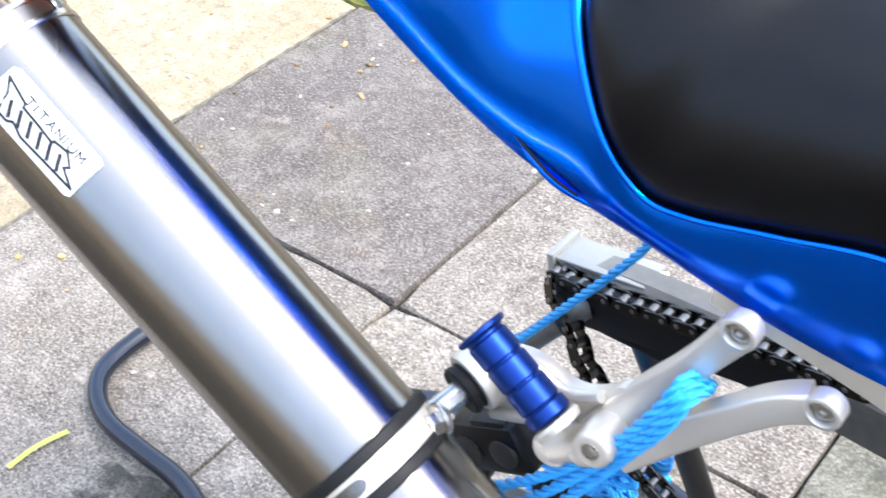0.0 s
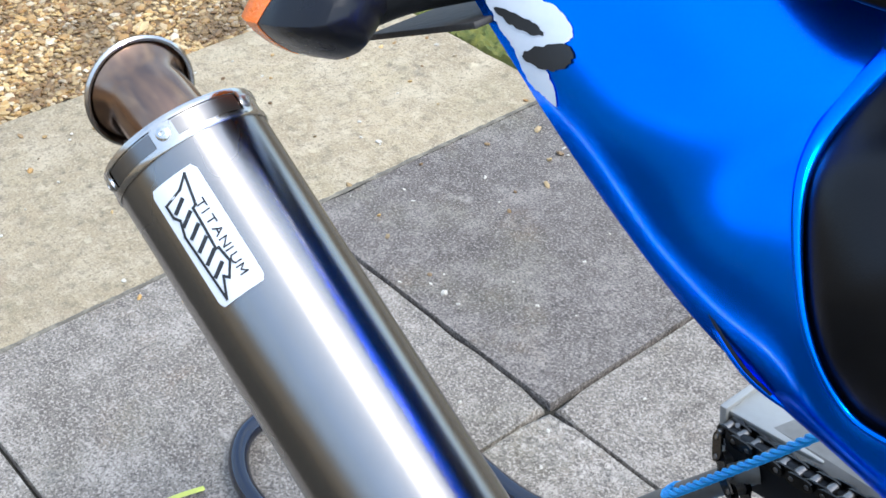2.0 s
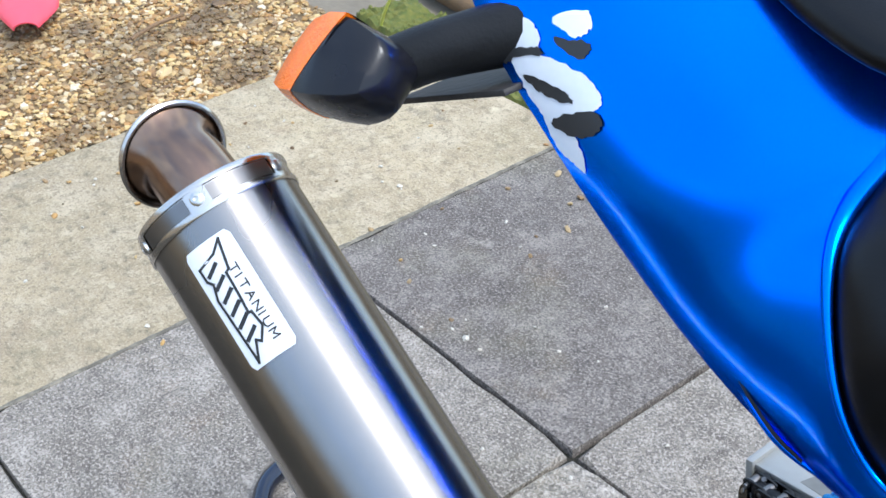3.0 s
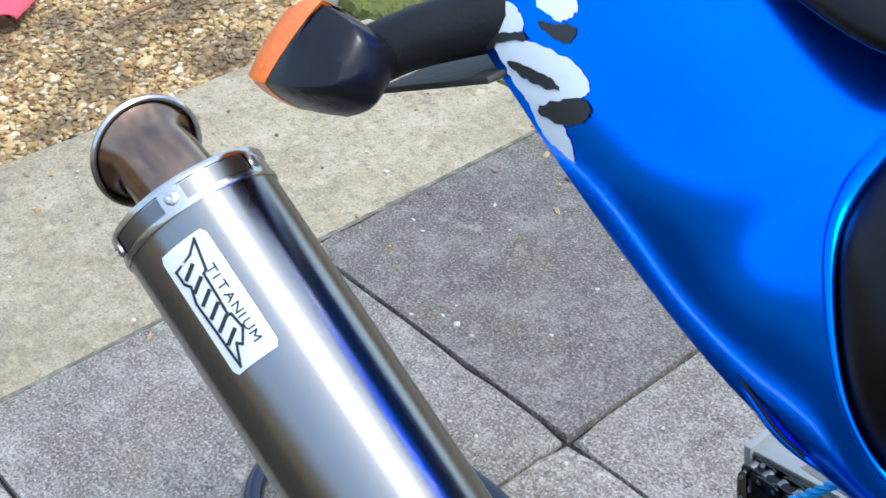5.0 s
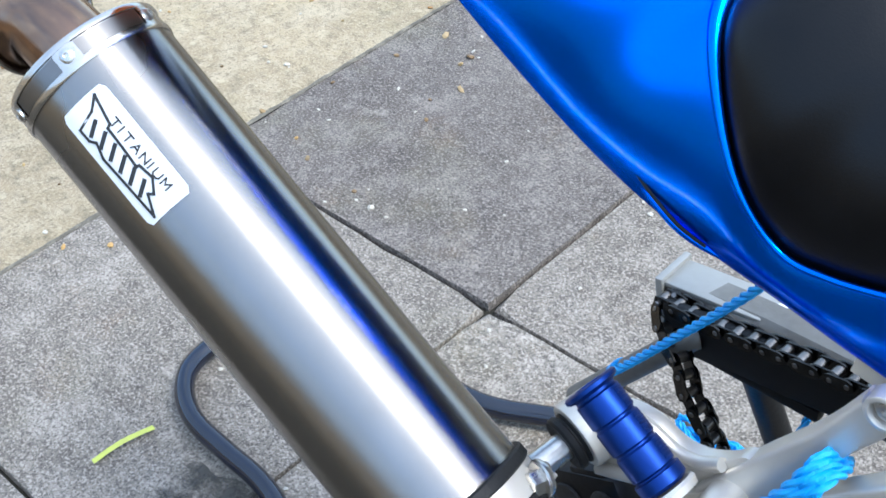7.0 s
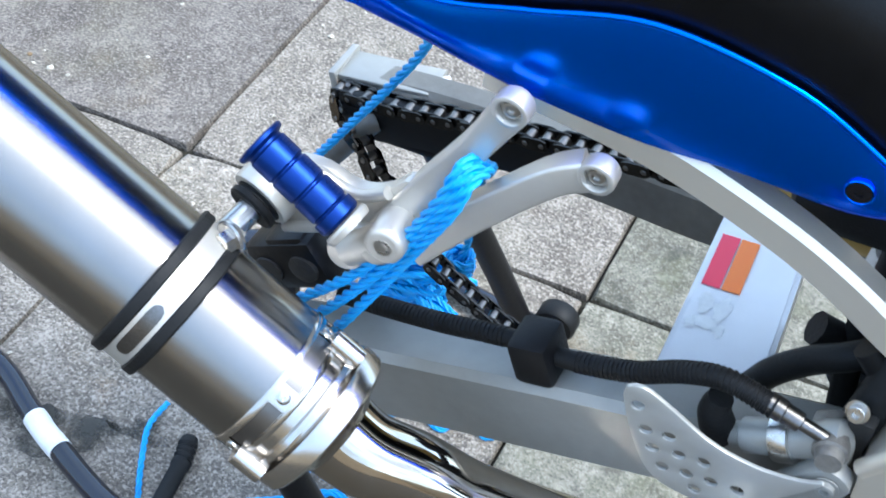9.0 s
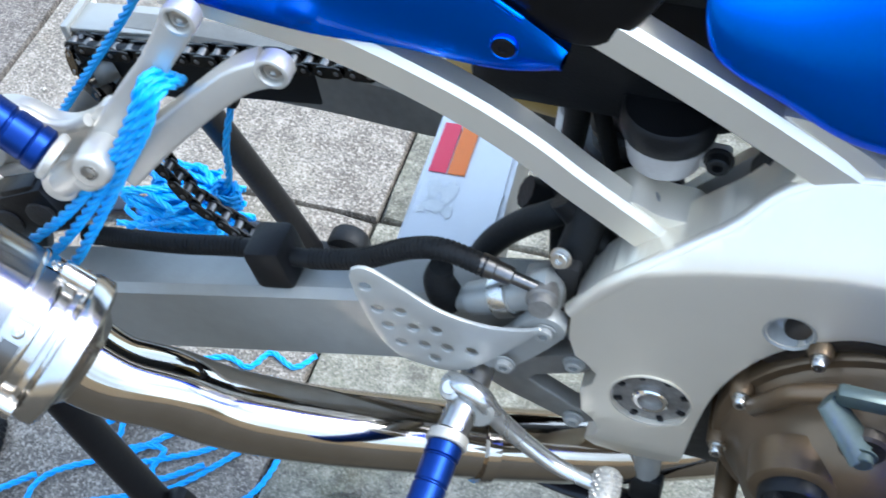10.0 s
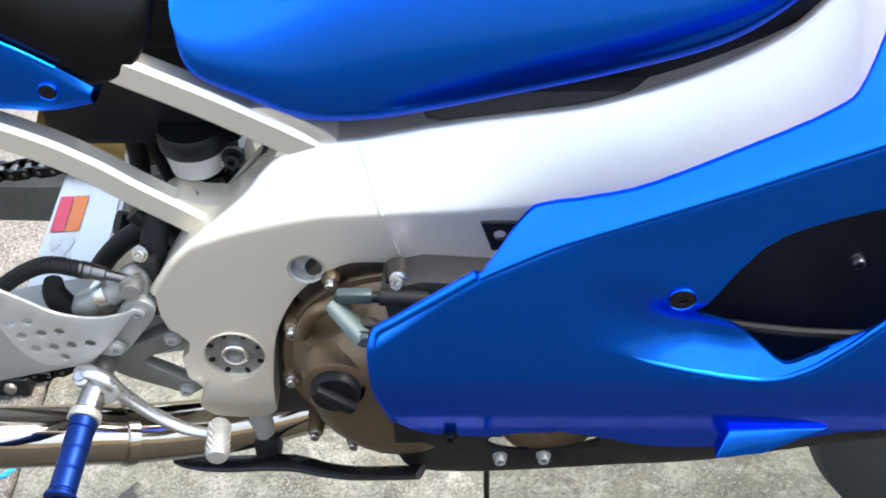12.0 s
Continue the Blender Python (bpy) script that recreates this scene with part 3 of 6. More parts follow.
# Black strip in place of the shaded gap between lip and tail.
part("lip_groove", tube([(x + 0.0034, y - 0.0034, z + 0.0036, w * 0.8) for x, y, z, w in lip[1:5]], 0.0014, 8, 6), M_PLASTIC, tail)
# Bead added along the seat edge to draw its bright line, fatter at the corner.
bead_k = [1, 1, 1, 1, 1, 1, 1.1, 1.6, 2.6, 3.2]
part("seat_edge_bead", tube([(x - 0.0016 * (k - 1), y - 0.0012, z, k) for (x, y, z), k in zip(seam[1:11], bead_k)], 0.0020, 12, 8), M_BLUE, tail)
part("bolt_dimple", revolve((0.991, -0.5655, 0.863), RIGHT, [(-0.004, 0.0078), (-0.0016, 0.0077), (-0.0011, 0.0072), (-0.0018, 0.0062)], 28, cap=False), M_BLUE, tail)
tail_cap = part("panel_bolt", revolve((0.991, -0.5655, 0.863), RIGHT, [(-0.006, 0.0066), (-0.0010, 0.0064), (-0.0008, 0.0056), (-0.0006, 0.0044), (-0.0006, 0.0026), (-0.0016, 0.0022), (-0.0016, 0)], 24), M_GLOSSBLACK, bike)

edge = [(1.083, -0.535, 0.960), (1.072, -0.548, 0.905), (1.045, -0.553, 0.870), (1.012, -0.556, 0.872), (0.952, -0.560, 0.910), (0.880, -0.561, 0.926), (0.815, -0.561, 0.913), (0.765, -0.561, 0.902),
        (0.7350, -0.5612, 0.9052), (0.7090, -0.5620, 0.9368), (0.6819, -0.5420, 0.9829), (0.6724, -0.5140, 1.0063), (0.6824, -0.4790, 1.0399), (0.697, MID, 1.060)]
ridge = [(1.083, MID, 1.000), (1.078, MID, 0.998), (1.06, MID, 0.996), (1.02, MID, 1.000), (0.96, MID, 1.012), (0.90, MID, 1.022), (0.86, MID, 1.027), (0.83, MID, 1.030),
         (0.81, MID, 1.033), (0.79, MID, 1.037), (0.775, MID, 1.042), (0.762, MID, 1.050), (0.730, MID, 1.056), (0.698, MID, 1.061)]
s0 = [(0, -0.010, 0.02), (0, -0.012, 0.035)] + [(0, -0.009, 0.090)] * 6 + [(0.004, -0.010, 0.080), (0.012, -0.012, 0.060), (0.018, -0.010, 0.03), (0.018, -0.008, 0.015), (0.012, 0.01, 0.004), (0.0, 0.01, 0.0)]
s1 = [(0, -0.07, 0.0), (0, -0.08, 0.0)] + [(0, -0.095, 0.002)] * 7 + [(0, -0.09, 0.002), (0, -0.08, 0.002), (0, -0.07, 0.0), (0, -0.04, 0.0), (0, -0.02, 0.0)]
seat = part("seat", mirrored(patch(edge, ridge, s0, s1, 6, 18, 0.010, None, 3.0)), M_SEAT, bike, "smooth black vinyl rider seat")
pad_low = [(0.70, -0.50, 1.072), (0.66, -0.512, 1.075), (0.60, -0.500, 1.083), (0.54, -0.47, 1.095), (0.50, MID, 1.110)]
pad_top = [(0.70, MID, 1.095), (0.66, MID, 1.103), (0.60, MID, 1.112), (0.54, MID, 1.116), (0.50, MID, 1.112)]
part("pillion_pad", mirrored(patch(pad_low, pad_top, [(0, -0.006, 0.016)] * 5, [(0, -0.06, 0.002)] * 5, 5, 10, 0.01)), M_SEAT, bike, "black vinyl pillion pad")

# Unseen box, added so the silencer reflects dark below the tail.
part("undertail", box((0.82, MID, 0.905), (0.36, 0.235, 0.05), Matrix.Rotation(radians(6), 4, "Y"), 0.012), M_PLASTIC, bike, "hidden black undertail box, added to darken silencer reflections")

# fuel tank
t_low = [(1.090, -0.545, 0.905), (1.100, -0.553, 0.872), (1.142, -0.556, 0.849), (1.175, -0.558, 0.834), (1.209, -0.559, 0.830), (1.253, -0.560, 0.835), (1.340, -0.562, 0.855), (1.423, -0.562, 0.875), (1.503, -0.560, 0.901), (1.56, -0.555, 0.945), (1.62, -0.54, 1.0)]
t_top = [(1.088, MID, 1.005), (1.10, MID, 1.02), (1.13, MID, 1.05), (1.17, MID, 1.085), (1.21, MID, 1.115), (1.27, MID, 1.14), (1.36, MID, 1.16), (1.45, MID, 1.165), (1.55, MID, 1.16), (1.62, MID, 1.14), (1.70, MID, 1.10)]
t0 = [(0.0, -0.01, 0.02), (0.0, -0.02, 0.022), (0, -0.030, 0.022)] + [(0, -0.037, 0.022)] * 7 + [(0, -0.03, 0.03)]
t1 = [(0.0, -0.06, 0.0), (0.0, -0.08, -0.01)] + [(0, -0.10, -0.045)] * 8 + [(0, -0.10, -0.02)]
part("fuel_tank", mirrored(patch(t_low, t_top, t0, t1, 6, 16, 0.02)), M_BLUE, bike, "glossy metallic blue fuel tank")

part("tank_seam", tube([(x, y - 0.0012, z + 0.0045) for x, y, z in t_low[1:]], 0.0016, 8, 8), M_BLUE, bike)

# side fairing
RIDGE = ((1.237, 0.725), (1.291, 0.774), (1.322, 0.795), (1.368, 0.818), (1.412, 0.836), (1.455, 0.853), (1.496, 0.870), (1.534, 0.887), (1.60, 0.915), (1.75, 0.96))
SWOOSH = ((1.20, 0.60), (1.30, 0.68), (1.35, 0.715), (1.383, 0.729), (1.419, 0.721), (1.446, 0.708), (1.473, 0.699), (1.500, 0.692), (1.527, 0.687), (1.546, 0.690), (1.567, 0.702), (1.589, 0.724), (1.610, 0.748), (1.75, 0.86))


def along(line, x):
    return float(np.interp(x, [q[0] for q in line], [q[1] for q in line]))


def to_band(x, z):
    """Height between the swoosh line (0) and the ridge line (0.12)."""
    w = along(SWOOSH, x)
    return 0.12 * (z - w) / (along(RIDGE, x) - w)


def from_band(x, b):
    w = along(SWOOSH, x)
    return w + b * (along(RIDGE, x) - w) / 0.12


def fairing_y(x, z):
    r = along(RIDGE, x)
    y = -0.695 + 0.9 * soft_fold(z - r, 0.0026) - 0.008 * math.sin(min(max((z - 0.6) / 0.22, 0), 1) * math.pi)
    w = along(SWOOSH, x)
    rise = z - w
    if x > 1.37 and rise < 0.085:
        depth = min(1.0, max(0.0, (x - 1.385) / 0.09))
        s = min(max((0.080 - rise) / 0.055, 0.0), 1.0)
        y += depth * 0.032 * (1 - math.exp(-soft_fold(rise, 0.0022) / 0.026)) * s * s * (3 - 2 * s)
    if z < 0.69:
        y += 0.22 * (0.69 - z)
    if z < 0.63:
        y += 0.12 * (0.63 - z)
    return y


fair = smooth2([(1.237, 0.720), (1.240, 0.733), (1.257, 0.748), (1.289, 0.773), (1.316, 0.791)], 5, False) + smooth2([(1.333, 0.812), (1.350, 0.832), (1.366, 0.841), (1.424, 0.858), (1.486, 0.886), (1.547, 0.917), (1.567, 0.935), (1.590, 0.985)], 4, False)
fair += [(1.64, 1.03), (1.78, 0.95), (1.80, 0.80), (1.74, 0.66), (1.66, 0.60)]
fair += smooth2([(1.60, 0.582), (1.553, 0.567), (1.507, 0.557), (1.459, 0.560), (1.425, 0.574), (1.387, 0.588), (1.345, 0.586), (1.316, 0.580), (1.267, 0.590), (1.247, 0.618), (1.238, 0.67)], 4, False)
duct = smooth2([(1.474, 0.752), (1.512, 0.818), (1.56, 0.845), (1.62, 0.860), (1.665, 0.85), (1.66, 0.80), (1.617, 0.756), (1.585, 0.726), (1.555, 0.703), (1.538, 0.702), (1.505, 0.730)], 3)
fairing = part("side_fairing", plate(fair, fairing_y, 0.004, [duct], 0.006, 0.0, None, (to_band, from_band), (-0.005, -0.0025, 0.0, 0.0025, 0.005, 0.115, 0.1175, 0.12, 0.1225, 0.125)), M_BLUE, bike, "metallic blue side fairing with a large air duct")
roll = [(1.2470, 0.618), (1.2380, 0.670), (1.2368, 0.700), (1.237, 0.722), (1.241, 0.735), (1.257, 0.748), (1.289, 0.773), (1.316, 0.792)]
part("edge_roll", tube([(x - 0.0004, fairing_y(x, z) + 0.0030, z + 0.0008) for x, z in roll], 0.0044, 12, 6), M_BLUE, fairing)
# Beads added along both creases to catch the highlight lines.
xs = np.linspace(1.318, 1.60, 30)
part("crease_bead", tube([(x, fairing_y(x, along(RIDGE, x)) + 0.0022, along(RIDGE, x)) for x in xs], 0.0034, 10, 2), M_BLUE, fairing)
xs = np.linspace(1.41, 1.612, 30)
part("crease_bead", tube([(x, fairing_y(x, along(SWOOSH, x)) + 0.0020, along(SWOOSH, x), min(1.0, 0.3 + (x - 1.41) / 0.06)) for x in xs], 0.0030, 10, 2), M_BLUE, fairing)
part("bolt_dimple", revolve((1.461, -0.7005, 0.774), RIGHT, [(-0.004, 0.0102), (-0.0006, 0.0101), (-0.0001, 0.0098), (-0.0010, 0.0092)], 28, cap=False), M_BLUE, fairing)
part("fairing_bolt", revolve((1.461, -0.7005, 0.774), RIGHT, [(-0.006, 0.0094), (-0.0006, 0.0092), (-0.0002, 0.0080), (0.0002, 0.0064), (0.0002, 0.0036), (-0.0012, 0.0030), (-0.0012, 0)], 24), M_GLOSSBLACK, fairing)
part("duct_lining", plate(smooth2([(1.44, 0.74), (1.50, 0.795), (1.58, 0.81), (1.68, 0.82), (1.74, 0.72), (1.68, 0.63), (1.55, 0.61), (1.46, 0.65)], 3), lambda x, z: -0.640, 0.01), M_PLASTIC, bike, "matt black duct lining")
bolt((1.60, -0.640, 0.758), RIGHT, 0.005, 0.008, bike, "duct_bolt", M_STEEL)
part("duct_strut", tube([(1.49, -0.66, 0.712), (1.56, -0.665, 0.705), (1.64, -0.665, 0.70)], 0.004, 8), M_RUBBER, bike)
part("lower_vent", plate([(1.509, 0.577), (1.520, 0.5985), (1.560, 0.6005), (1.598, 0.602), (1.548, 0.581)], lambda x, z: fairing_y(x, z) - 0.0025 - 0.85 * max(0.0, 0.600 - z), 0.014, (), 0, 0.001), M_BLUE, fairing)
part("fairing_tab", plate([(1.318, 0.797), (1.350, 0.797), (1.350, 0.770), (1.326, 0.770)], lambda x, z: -0.642, 0.003, [arc(1.332, 0.785, 0.005, 10)]), M_PLASTIC, bike)

belly = smooth2([(1.248, 0.60), (1.30, 0.625), (1.42, 0.625), (1.60, 0.61), (1.70, 0.60), (1.72, 0.57), (1.60, 0.532), (1.515, 0.505), (1.441, 0.496), (1.391, 0.489), (1.316, 0.481), (1.262, 0.485), (1.243, 0.515)], 3)
cover_hole = smooth2([(1.320, 0.544), (1.342, 0.559), (1.374, 0.565), (1.404, 0.559), (1.420, 0.545), (1.393, 0.528), (1.360, 0.523), (1.333, 0.527)], 3)
part("belly_pan", plate(belly, lambda x, z: -0.654 + 0.25 * (0.6 - z), 0.005, [cover_hole], 0.03, 0.001), M_PLASTIC, bike, "matt black belly pan")
bolt((1.291, -0.667, 0.585), RIGHT, 0.005, 0.006, bike, "belly_bolt", M_PLASTIC)
strip_pts = [(1.004, -0.545, 0.398, 0.45), (1.018, -0.546, 0.396, 0.85), (1.045, -0.549, 0.396, 1.0), (1.075, -0.553, 0.401, 1.0), (1.105, -0.560, 0.412, 1.0), (1.135, -0.571, 0.424, 0.95), (1.165, -0.584, 0.431, 0.85), (1.195, -0.598, 0.444, 0.8), (1.228, -0.618, 0.470, 0.8), (1.262, -0.640, 0.500, 0.8)]
part("lower_strip", tube(strip_pts, 0.0105, 14, 6, flat=0.45), M_GLOSSBLACK, bike, "curved black plastic lower strip")
part("rubber_block", box((1.104, -0.545, 0.426), (0.026, 0.026, 0.034), None, 0.006), M_RUBBER, bike)
part("block_post", tube([(1.100, -0.545, 0.500), (1.102, -0.545, 0.436)], 0.011, 14, 3), M_ARM, bike)

# engine
# Dark block added behind the cover so the gap beside it stays black.
part("gearbox", box((1.15, -0.50, 0.57), (0.13, 0.09, 0.22), None, 0.02), M_ENGINE, bike)
part("engine_block", box((1.33, MID, 0.63), (0.40, 0.27, 0.30), None, 0.03), M_ENGINE, bike, "dark engine castings")
part("cylinder_head", box((1.42, MID, 0.78), (0.30, 0.25, 0.12), None, 0.02), M_ENGINE, bike)
part("sump", box((1.36, MID, 0.49), (0.26, 0.20, 0.10), None, 0.03), M_ENGINE, bike)
part("airbox", box((1.36, MID, 0.875), (0.48, 0.215, 0.13), None, 0.03), M_PLASTIC, bike)
cover_c = (1.247, 0.580)
prof = [(0, 0.107), (0.012, 0.107), (0.014, 0.1055), (0.015, 0.100), (0.020, 0.097), (0.024, 0.091), (0.040, 0.085), (0.056, 0.077), (0.066, 0.067), (0.072, 0.056), (0.074, 0.045), (0.074, 0)]
clutch = part("clutch_cover", revolve((cover_c[0], -0.565, cover_c[1]), RIGHT, prof, 48), M_BRONZE, bike, "bronze painted clutch cover")
part("cover_gasket", revolve((cover_c[0], -0.545, cover_c[1]), RIGHT, [(0, 0.106), (0.014, 0.106), (0.014, 0)], 48), M_ENGINE, clutch)
for x, z in ((1.154, 0.627), (1.147, 0.565), (1.161, 0.490), (1.224, 0.472), (1.192, 0.684), (1.196, 0.476)):
    part("bolt_boss", revolve((x, -0.55, z), RIGHT, [(0, 0.0095), (0.034, 0.0078), (0.037, 0.0066), (0.037, 0)], 16), M_BRONZE, clutch)
    bolt((x, -0.587, z), RIGHT, 0.0044, 0.007, clutch, "cover_bolt", M_BOLT)
part("cover_rib", tube([(1.163, -0.592, 0.628), (1.170, -0.602, 0.652), (1.184, -0.606, 0.672), (1.212, -0.606, 0.682)], 0.0065, 10), M_BRONZE, clutch)
filler = (1.195, -0.634, 0.612)
part("filler_boss", revolve(filler, RIGHT, [(-0.02, 0.030), (0.003, 0.028), (0.005, 0.025), (0.005, 0)], 32), M_BRONZE, clutch)
fcap = part("filler_cap", revolve(V(filler) + RIGHT * 0.005, RIGHT, [(0, 0.0215), (0.007, 0.021), (0.009, 0.0195), (0.009, 0)], 32), M_PLASTIC, clutch, "black oil filler cap")
part("grip_bar", box(V(filler) + RIGHT * 0.017, (0.040, 0.012, 0.011), Matrix.Rotation(radians(38), 4, "Y"), 0.003), M_PLASTIC, fcap)
la, lb = V((1.197, -0.626, 0.701)), V((1.223, -0.640, 0.676))
lever = bmesh.new()
tube([(*la, 0.85), (*((la + lb) / 2), 1.0), (*lb, 1.15)], 0.0105, 14, 4, lever, flat=0.35)
part("clutch_lever", lever, M_GREENISH, bike, "greenish passivated clutch lever")
part("lever_boss", revolve((1.2245, -0.628, 0.671), RIGHT, [(0, 0.0150), (0.006, 0.0145), (0.008, 0.0125), (0.008, 0)], 24), M_CASE, bike)
bolt((1.2235, -0.641, 0.675), RIGHT, 0.0062, 0.006, bike, "lever_bolt", M_GREENISH, socket=False)
part("case_step", plate([(1.236, 0.700), (1.246, 0.630), (1.34, 0.630), (1.34, 0.704), (1.27, 0.710)], lambda x, z: -0.613, 0.040, (), 0, 0.003), M_ENGINE, bike, "dark step in the engine casing")
part("cable_bracket", box((1.216, -0.622, 0.703), (0.030, 0.010, 0.012), None, 0.003), M_GREENISH, bike)
part("clutch_cable", tube([(1.222, -0.622, 0.703), (1.26, -0.620, 0.698), (1.32, -0.616, 0.694), (1.40, -0.61, 0.70)], 0.0048, 10), M_PLASTIC, bike)
part("cable_sleeve", tube([(1.236, -0.621, 0.701), (1.275, -0.620, 0.697)], 0.0072, 12, 3), M_RUBBER, bike)
bolt((1.251, -0.606, 0.706), (-0.1, -0.9, 0.4), 0.0055, 0.012, bike, "case_bolt", M_BOLT)
part("case_web", tube([(1.175, -0.555, 0.655), (1.195, -0.560, 0.680), (1.225, -0.562, 0.692), (1.27, -0.562, 0.688)], 0.012, 12), M_CASE, bike)
part("case_boss", revolve((1.250, -0.585, 0.700), RIGHT, [(0, 0.012), (0.02, 0.010), (0.022, 0)], 18), M_CASE, bike)
part("cylinder_hose", tube([(1.255, -0.590, 0.668), (1.30, -0.602, 0.672), (1.36, -0.60, 0.680)], 0.008, 12), M_RUBBER, bike)
part("upper_case", tube([(1.165, -0.555, 0.652), (1.19, -0.560, 0.683), (1.225, -0.562, 0.697), (1.30, -0.562, 0.690), (1.40, -0.56, 0.69)], 0.018, 12), M_CASE, bike)
part("water_hose", tube([(1.27, -0.590, 0.665), (1.29, -0.600, 0.690), (1.34, -0.60, 0.70)], 0.011, 10), M_RUBBER, bike)
part("side_cover", revolve((1.374, -0.604, 0.552), RIGHT, [(0, 0.050), (0.014, 0.048), (0.024, 0.041), (0.028, 0.03), (0.028, 0)], 32), M_BRONZE, bike, "bronze alternator cover")
# Dark sheet added behind the cover hole, where only shade belongs.
part("sump_guard", plate([(1.29, 0.50), (1.45, 0.50), (1.45, 0.60), (1.29, 0.60)], lambda x, z: -0.600, 0.006), M_ENGINE, bike)
for x, z in ((1.333, 0.515), (1.3715, 0.517)):
    bolt((x, -0.634, z), RIGHT, 0.0050, 0.008, bike, "cover_bolt", M_ARM)

# swingarm
def beam(points, w, h, name, material, parent, label="", b=0.010):
    bm, pts = bmesh.new(), np.array(spline(points, 5))
    rings = []
    for i, c in enumerate(pts):
        s = c[3] if len(c) > 3 else 1.0
        t = pts[min(i + 1, len(pts) - 1), :3] - pts[max(i - 1, 0), :3]
        t /= np.linalg.norm(t)
        u = np.cross(np.cross(t, (0, 0, 1.0)), t)
        u /= np.linalg.norm(u)
        side = np.cross(t, u)
        hh, ww = h * s, w
        shape = [(-ww / 2, -hh / 2 + b), (-ww / 2 + b, -hh / 2), (ww / 2 - b, -hh / 2), (ww / 2, -hh / 2 + b), (ww / 2, hh / 2 - b), (ww / 2 - b, hh / 2), (-ww / 2 + b, hh / 2), (-ww / 2, hh / 2 - b)]
        rings.append([c[:3] + side * p + u * q for p, q in shape])
    ring_skin(bm, rings)
    bmesh.ops.recalc_face_normals(bm, faces=bm.faces[:])
    return part(name, bm, material, parent, label)


beam([(0.56, -0.555, 0.495, 0.9), (0.64, -0.556, 0.520, 1), (0.75, -0.553, 0.549, 1), (0.90, -0.548, 0.587, 1.0), (1.02, -0.535, 0.600, 1.0), (1.08, -0.525, 0.60, 1.0)], 0.046, 0.076, "swingarm_right_arm", M_ARM, bike, "silver painted box-section swingarm arm", 0.006)
# Same silver as the brace; the side in shade is put into the colour.
left_arm = beam([(0.488, -0.255, 0.500, 0.95), (0.60, -0.262, 0.515, 1), (0.75, -0.275, 0.530, 1), (0.88, -0.295, 0.545, 1), (1.0, -0.31, 0.575, 1), (1.08, -0.31, 0.59, 1)], 0.042, 0.066, "swingarm_left_arm", M_LEFT, bike, "far swingarm arm, its silver darkened to a shaded grey")
part("axle_plate", box((0.535, -0.256, 0.536), (0.10, 0.040, 0.006), Matrix.Rotation(radians(-7), 4, "Y"), 0.002), M_ARM, left_arm)
part("chain_adjuster", box((0.486, -0.256, 0.502), (0.008, 0.048, 0.070), Matrix.Rotation(radians(-7), 4, "Y"), 0.002), M_ARM, left_arm)
part("white_smear", box((0.586, -0.256, 0.5456), (0.022, 0.012, 0.0012), Matrix.Rotation(radians(-7), 4, "Y") @ Matrix.Rotation(radians(38), 4, "Z"), 0.0005), M_WHITE, left_arm, "torn white paper label")
part("chain_guide", box((0.625, -0.291, 0.522), (0.250, 0.012, 0.052), Matrix.Rotation(radians(-8), 4, "Y"), 0.004), M_PLASTIC, bike, "greasy black plastic chain guide")
part("guide_foot", box((0.60, -0.290, 0.492), (0.12, 0.014, 0.014), Matrix.Rotation(radians(0), 4, "Y"), 0.004), M_PLASTIC, bike)
brace = bmesh.new()
ring_skin(brace, [[(x0, y, z0), (x1, y, z1), (x1, y, z1 - 0.07), (x0, y, z0 - 0.07)] for y, x0, x1, z0, z1 in ((-0.545, 0.893, 0.968, 0.602, 0.610), (-0.44, 0.890, 0.962, 0.602, 0.606), (-0.33, 0.886, 0.955, 0.600, 0.604))])
bmesh.ops.recalc_face_normals(brace, faces=brace.faces[:])
bmesh.ops.bevel(brace, geom=brace.edges[:], offset=0.004, segments=2, affect="EDGES")
cross = part("swingarm_brace", brace, M_SWING, bike, "pale silver swingarm cross brace")


def sticker(corners, name, material, parent, lift=0.0008):
    bm = bmesh.new()
    n = (V(corners[1]) - V(corners[0])).cross(V(corners[2]) - V(corners[0])).normalized()
    vs = [bm.verts.new(V(c) + n * lift) for c in corners]
    f = bm.faces.new(vs)
    ex = bmesh.ops.extrude_face_region(bm, geom=[f])
    bmesh.ops.translate(bm, vec=n * 0.0003, verts=[q for q in ex["geom"] if isinstance(q, bmesh.types.BMVert)])
    return part(name, bm, material, parent)


def top_z(x):
    return 0.6021 + 0.056 * (x - 0.89)


sticker([(x, y, top_z(x)) for x, y in ((0.8955, -0.428), (0.9095, -0.428), (0.9075, -0.374), (0.8935, -0.374))], "red_stripe", M_RED, cross, 0.0003)
sticker([(x, y, top_z(x)) for x, y in ((0.9105, -0.428), (0.9245, -0.428), (0.9225, -0.374), (0.9085, -0.374))], "orange_stripe", M_ORANGE, cross, 0.0003)
blob = bmesh.new()
rs = random.Random(4)
for cx, cy, rx, ry in ((0.905, -0.444, 0.007, 0.010), (0.918, -0.446, 0.006, 0.012), (0.911, -0.462, 0.010, 0.007), (0.922, -0.466, 0.004, 0.007), (0.901, -0.466, 0.004, 0.006)):
    rim = [(cx + rx * k * math.cos(a), cy + ry * k * math.sin(a), top_z(cx + rx * k * math.cos(a)) + 0.0006) for a in np.linspace(0, 6.1, 22) for k in (rs.uniform(0.65, 1.2),)]
    blob.faces.new([blob.verts.new(q) for q in rim])
part("worn_mark", blob, M_WHITE, cross, "scuffed white remains of a sticker")

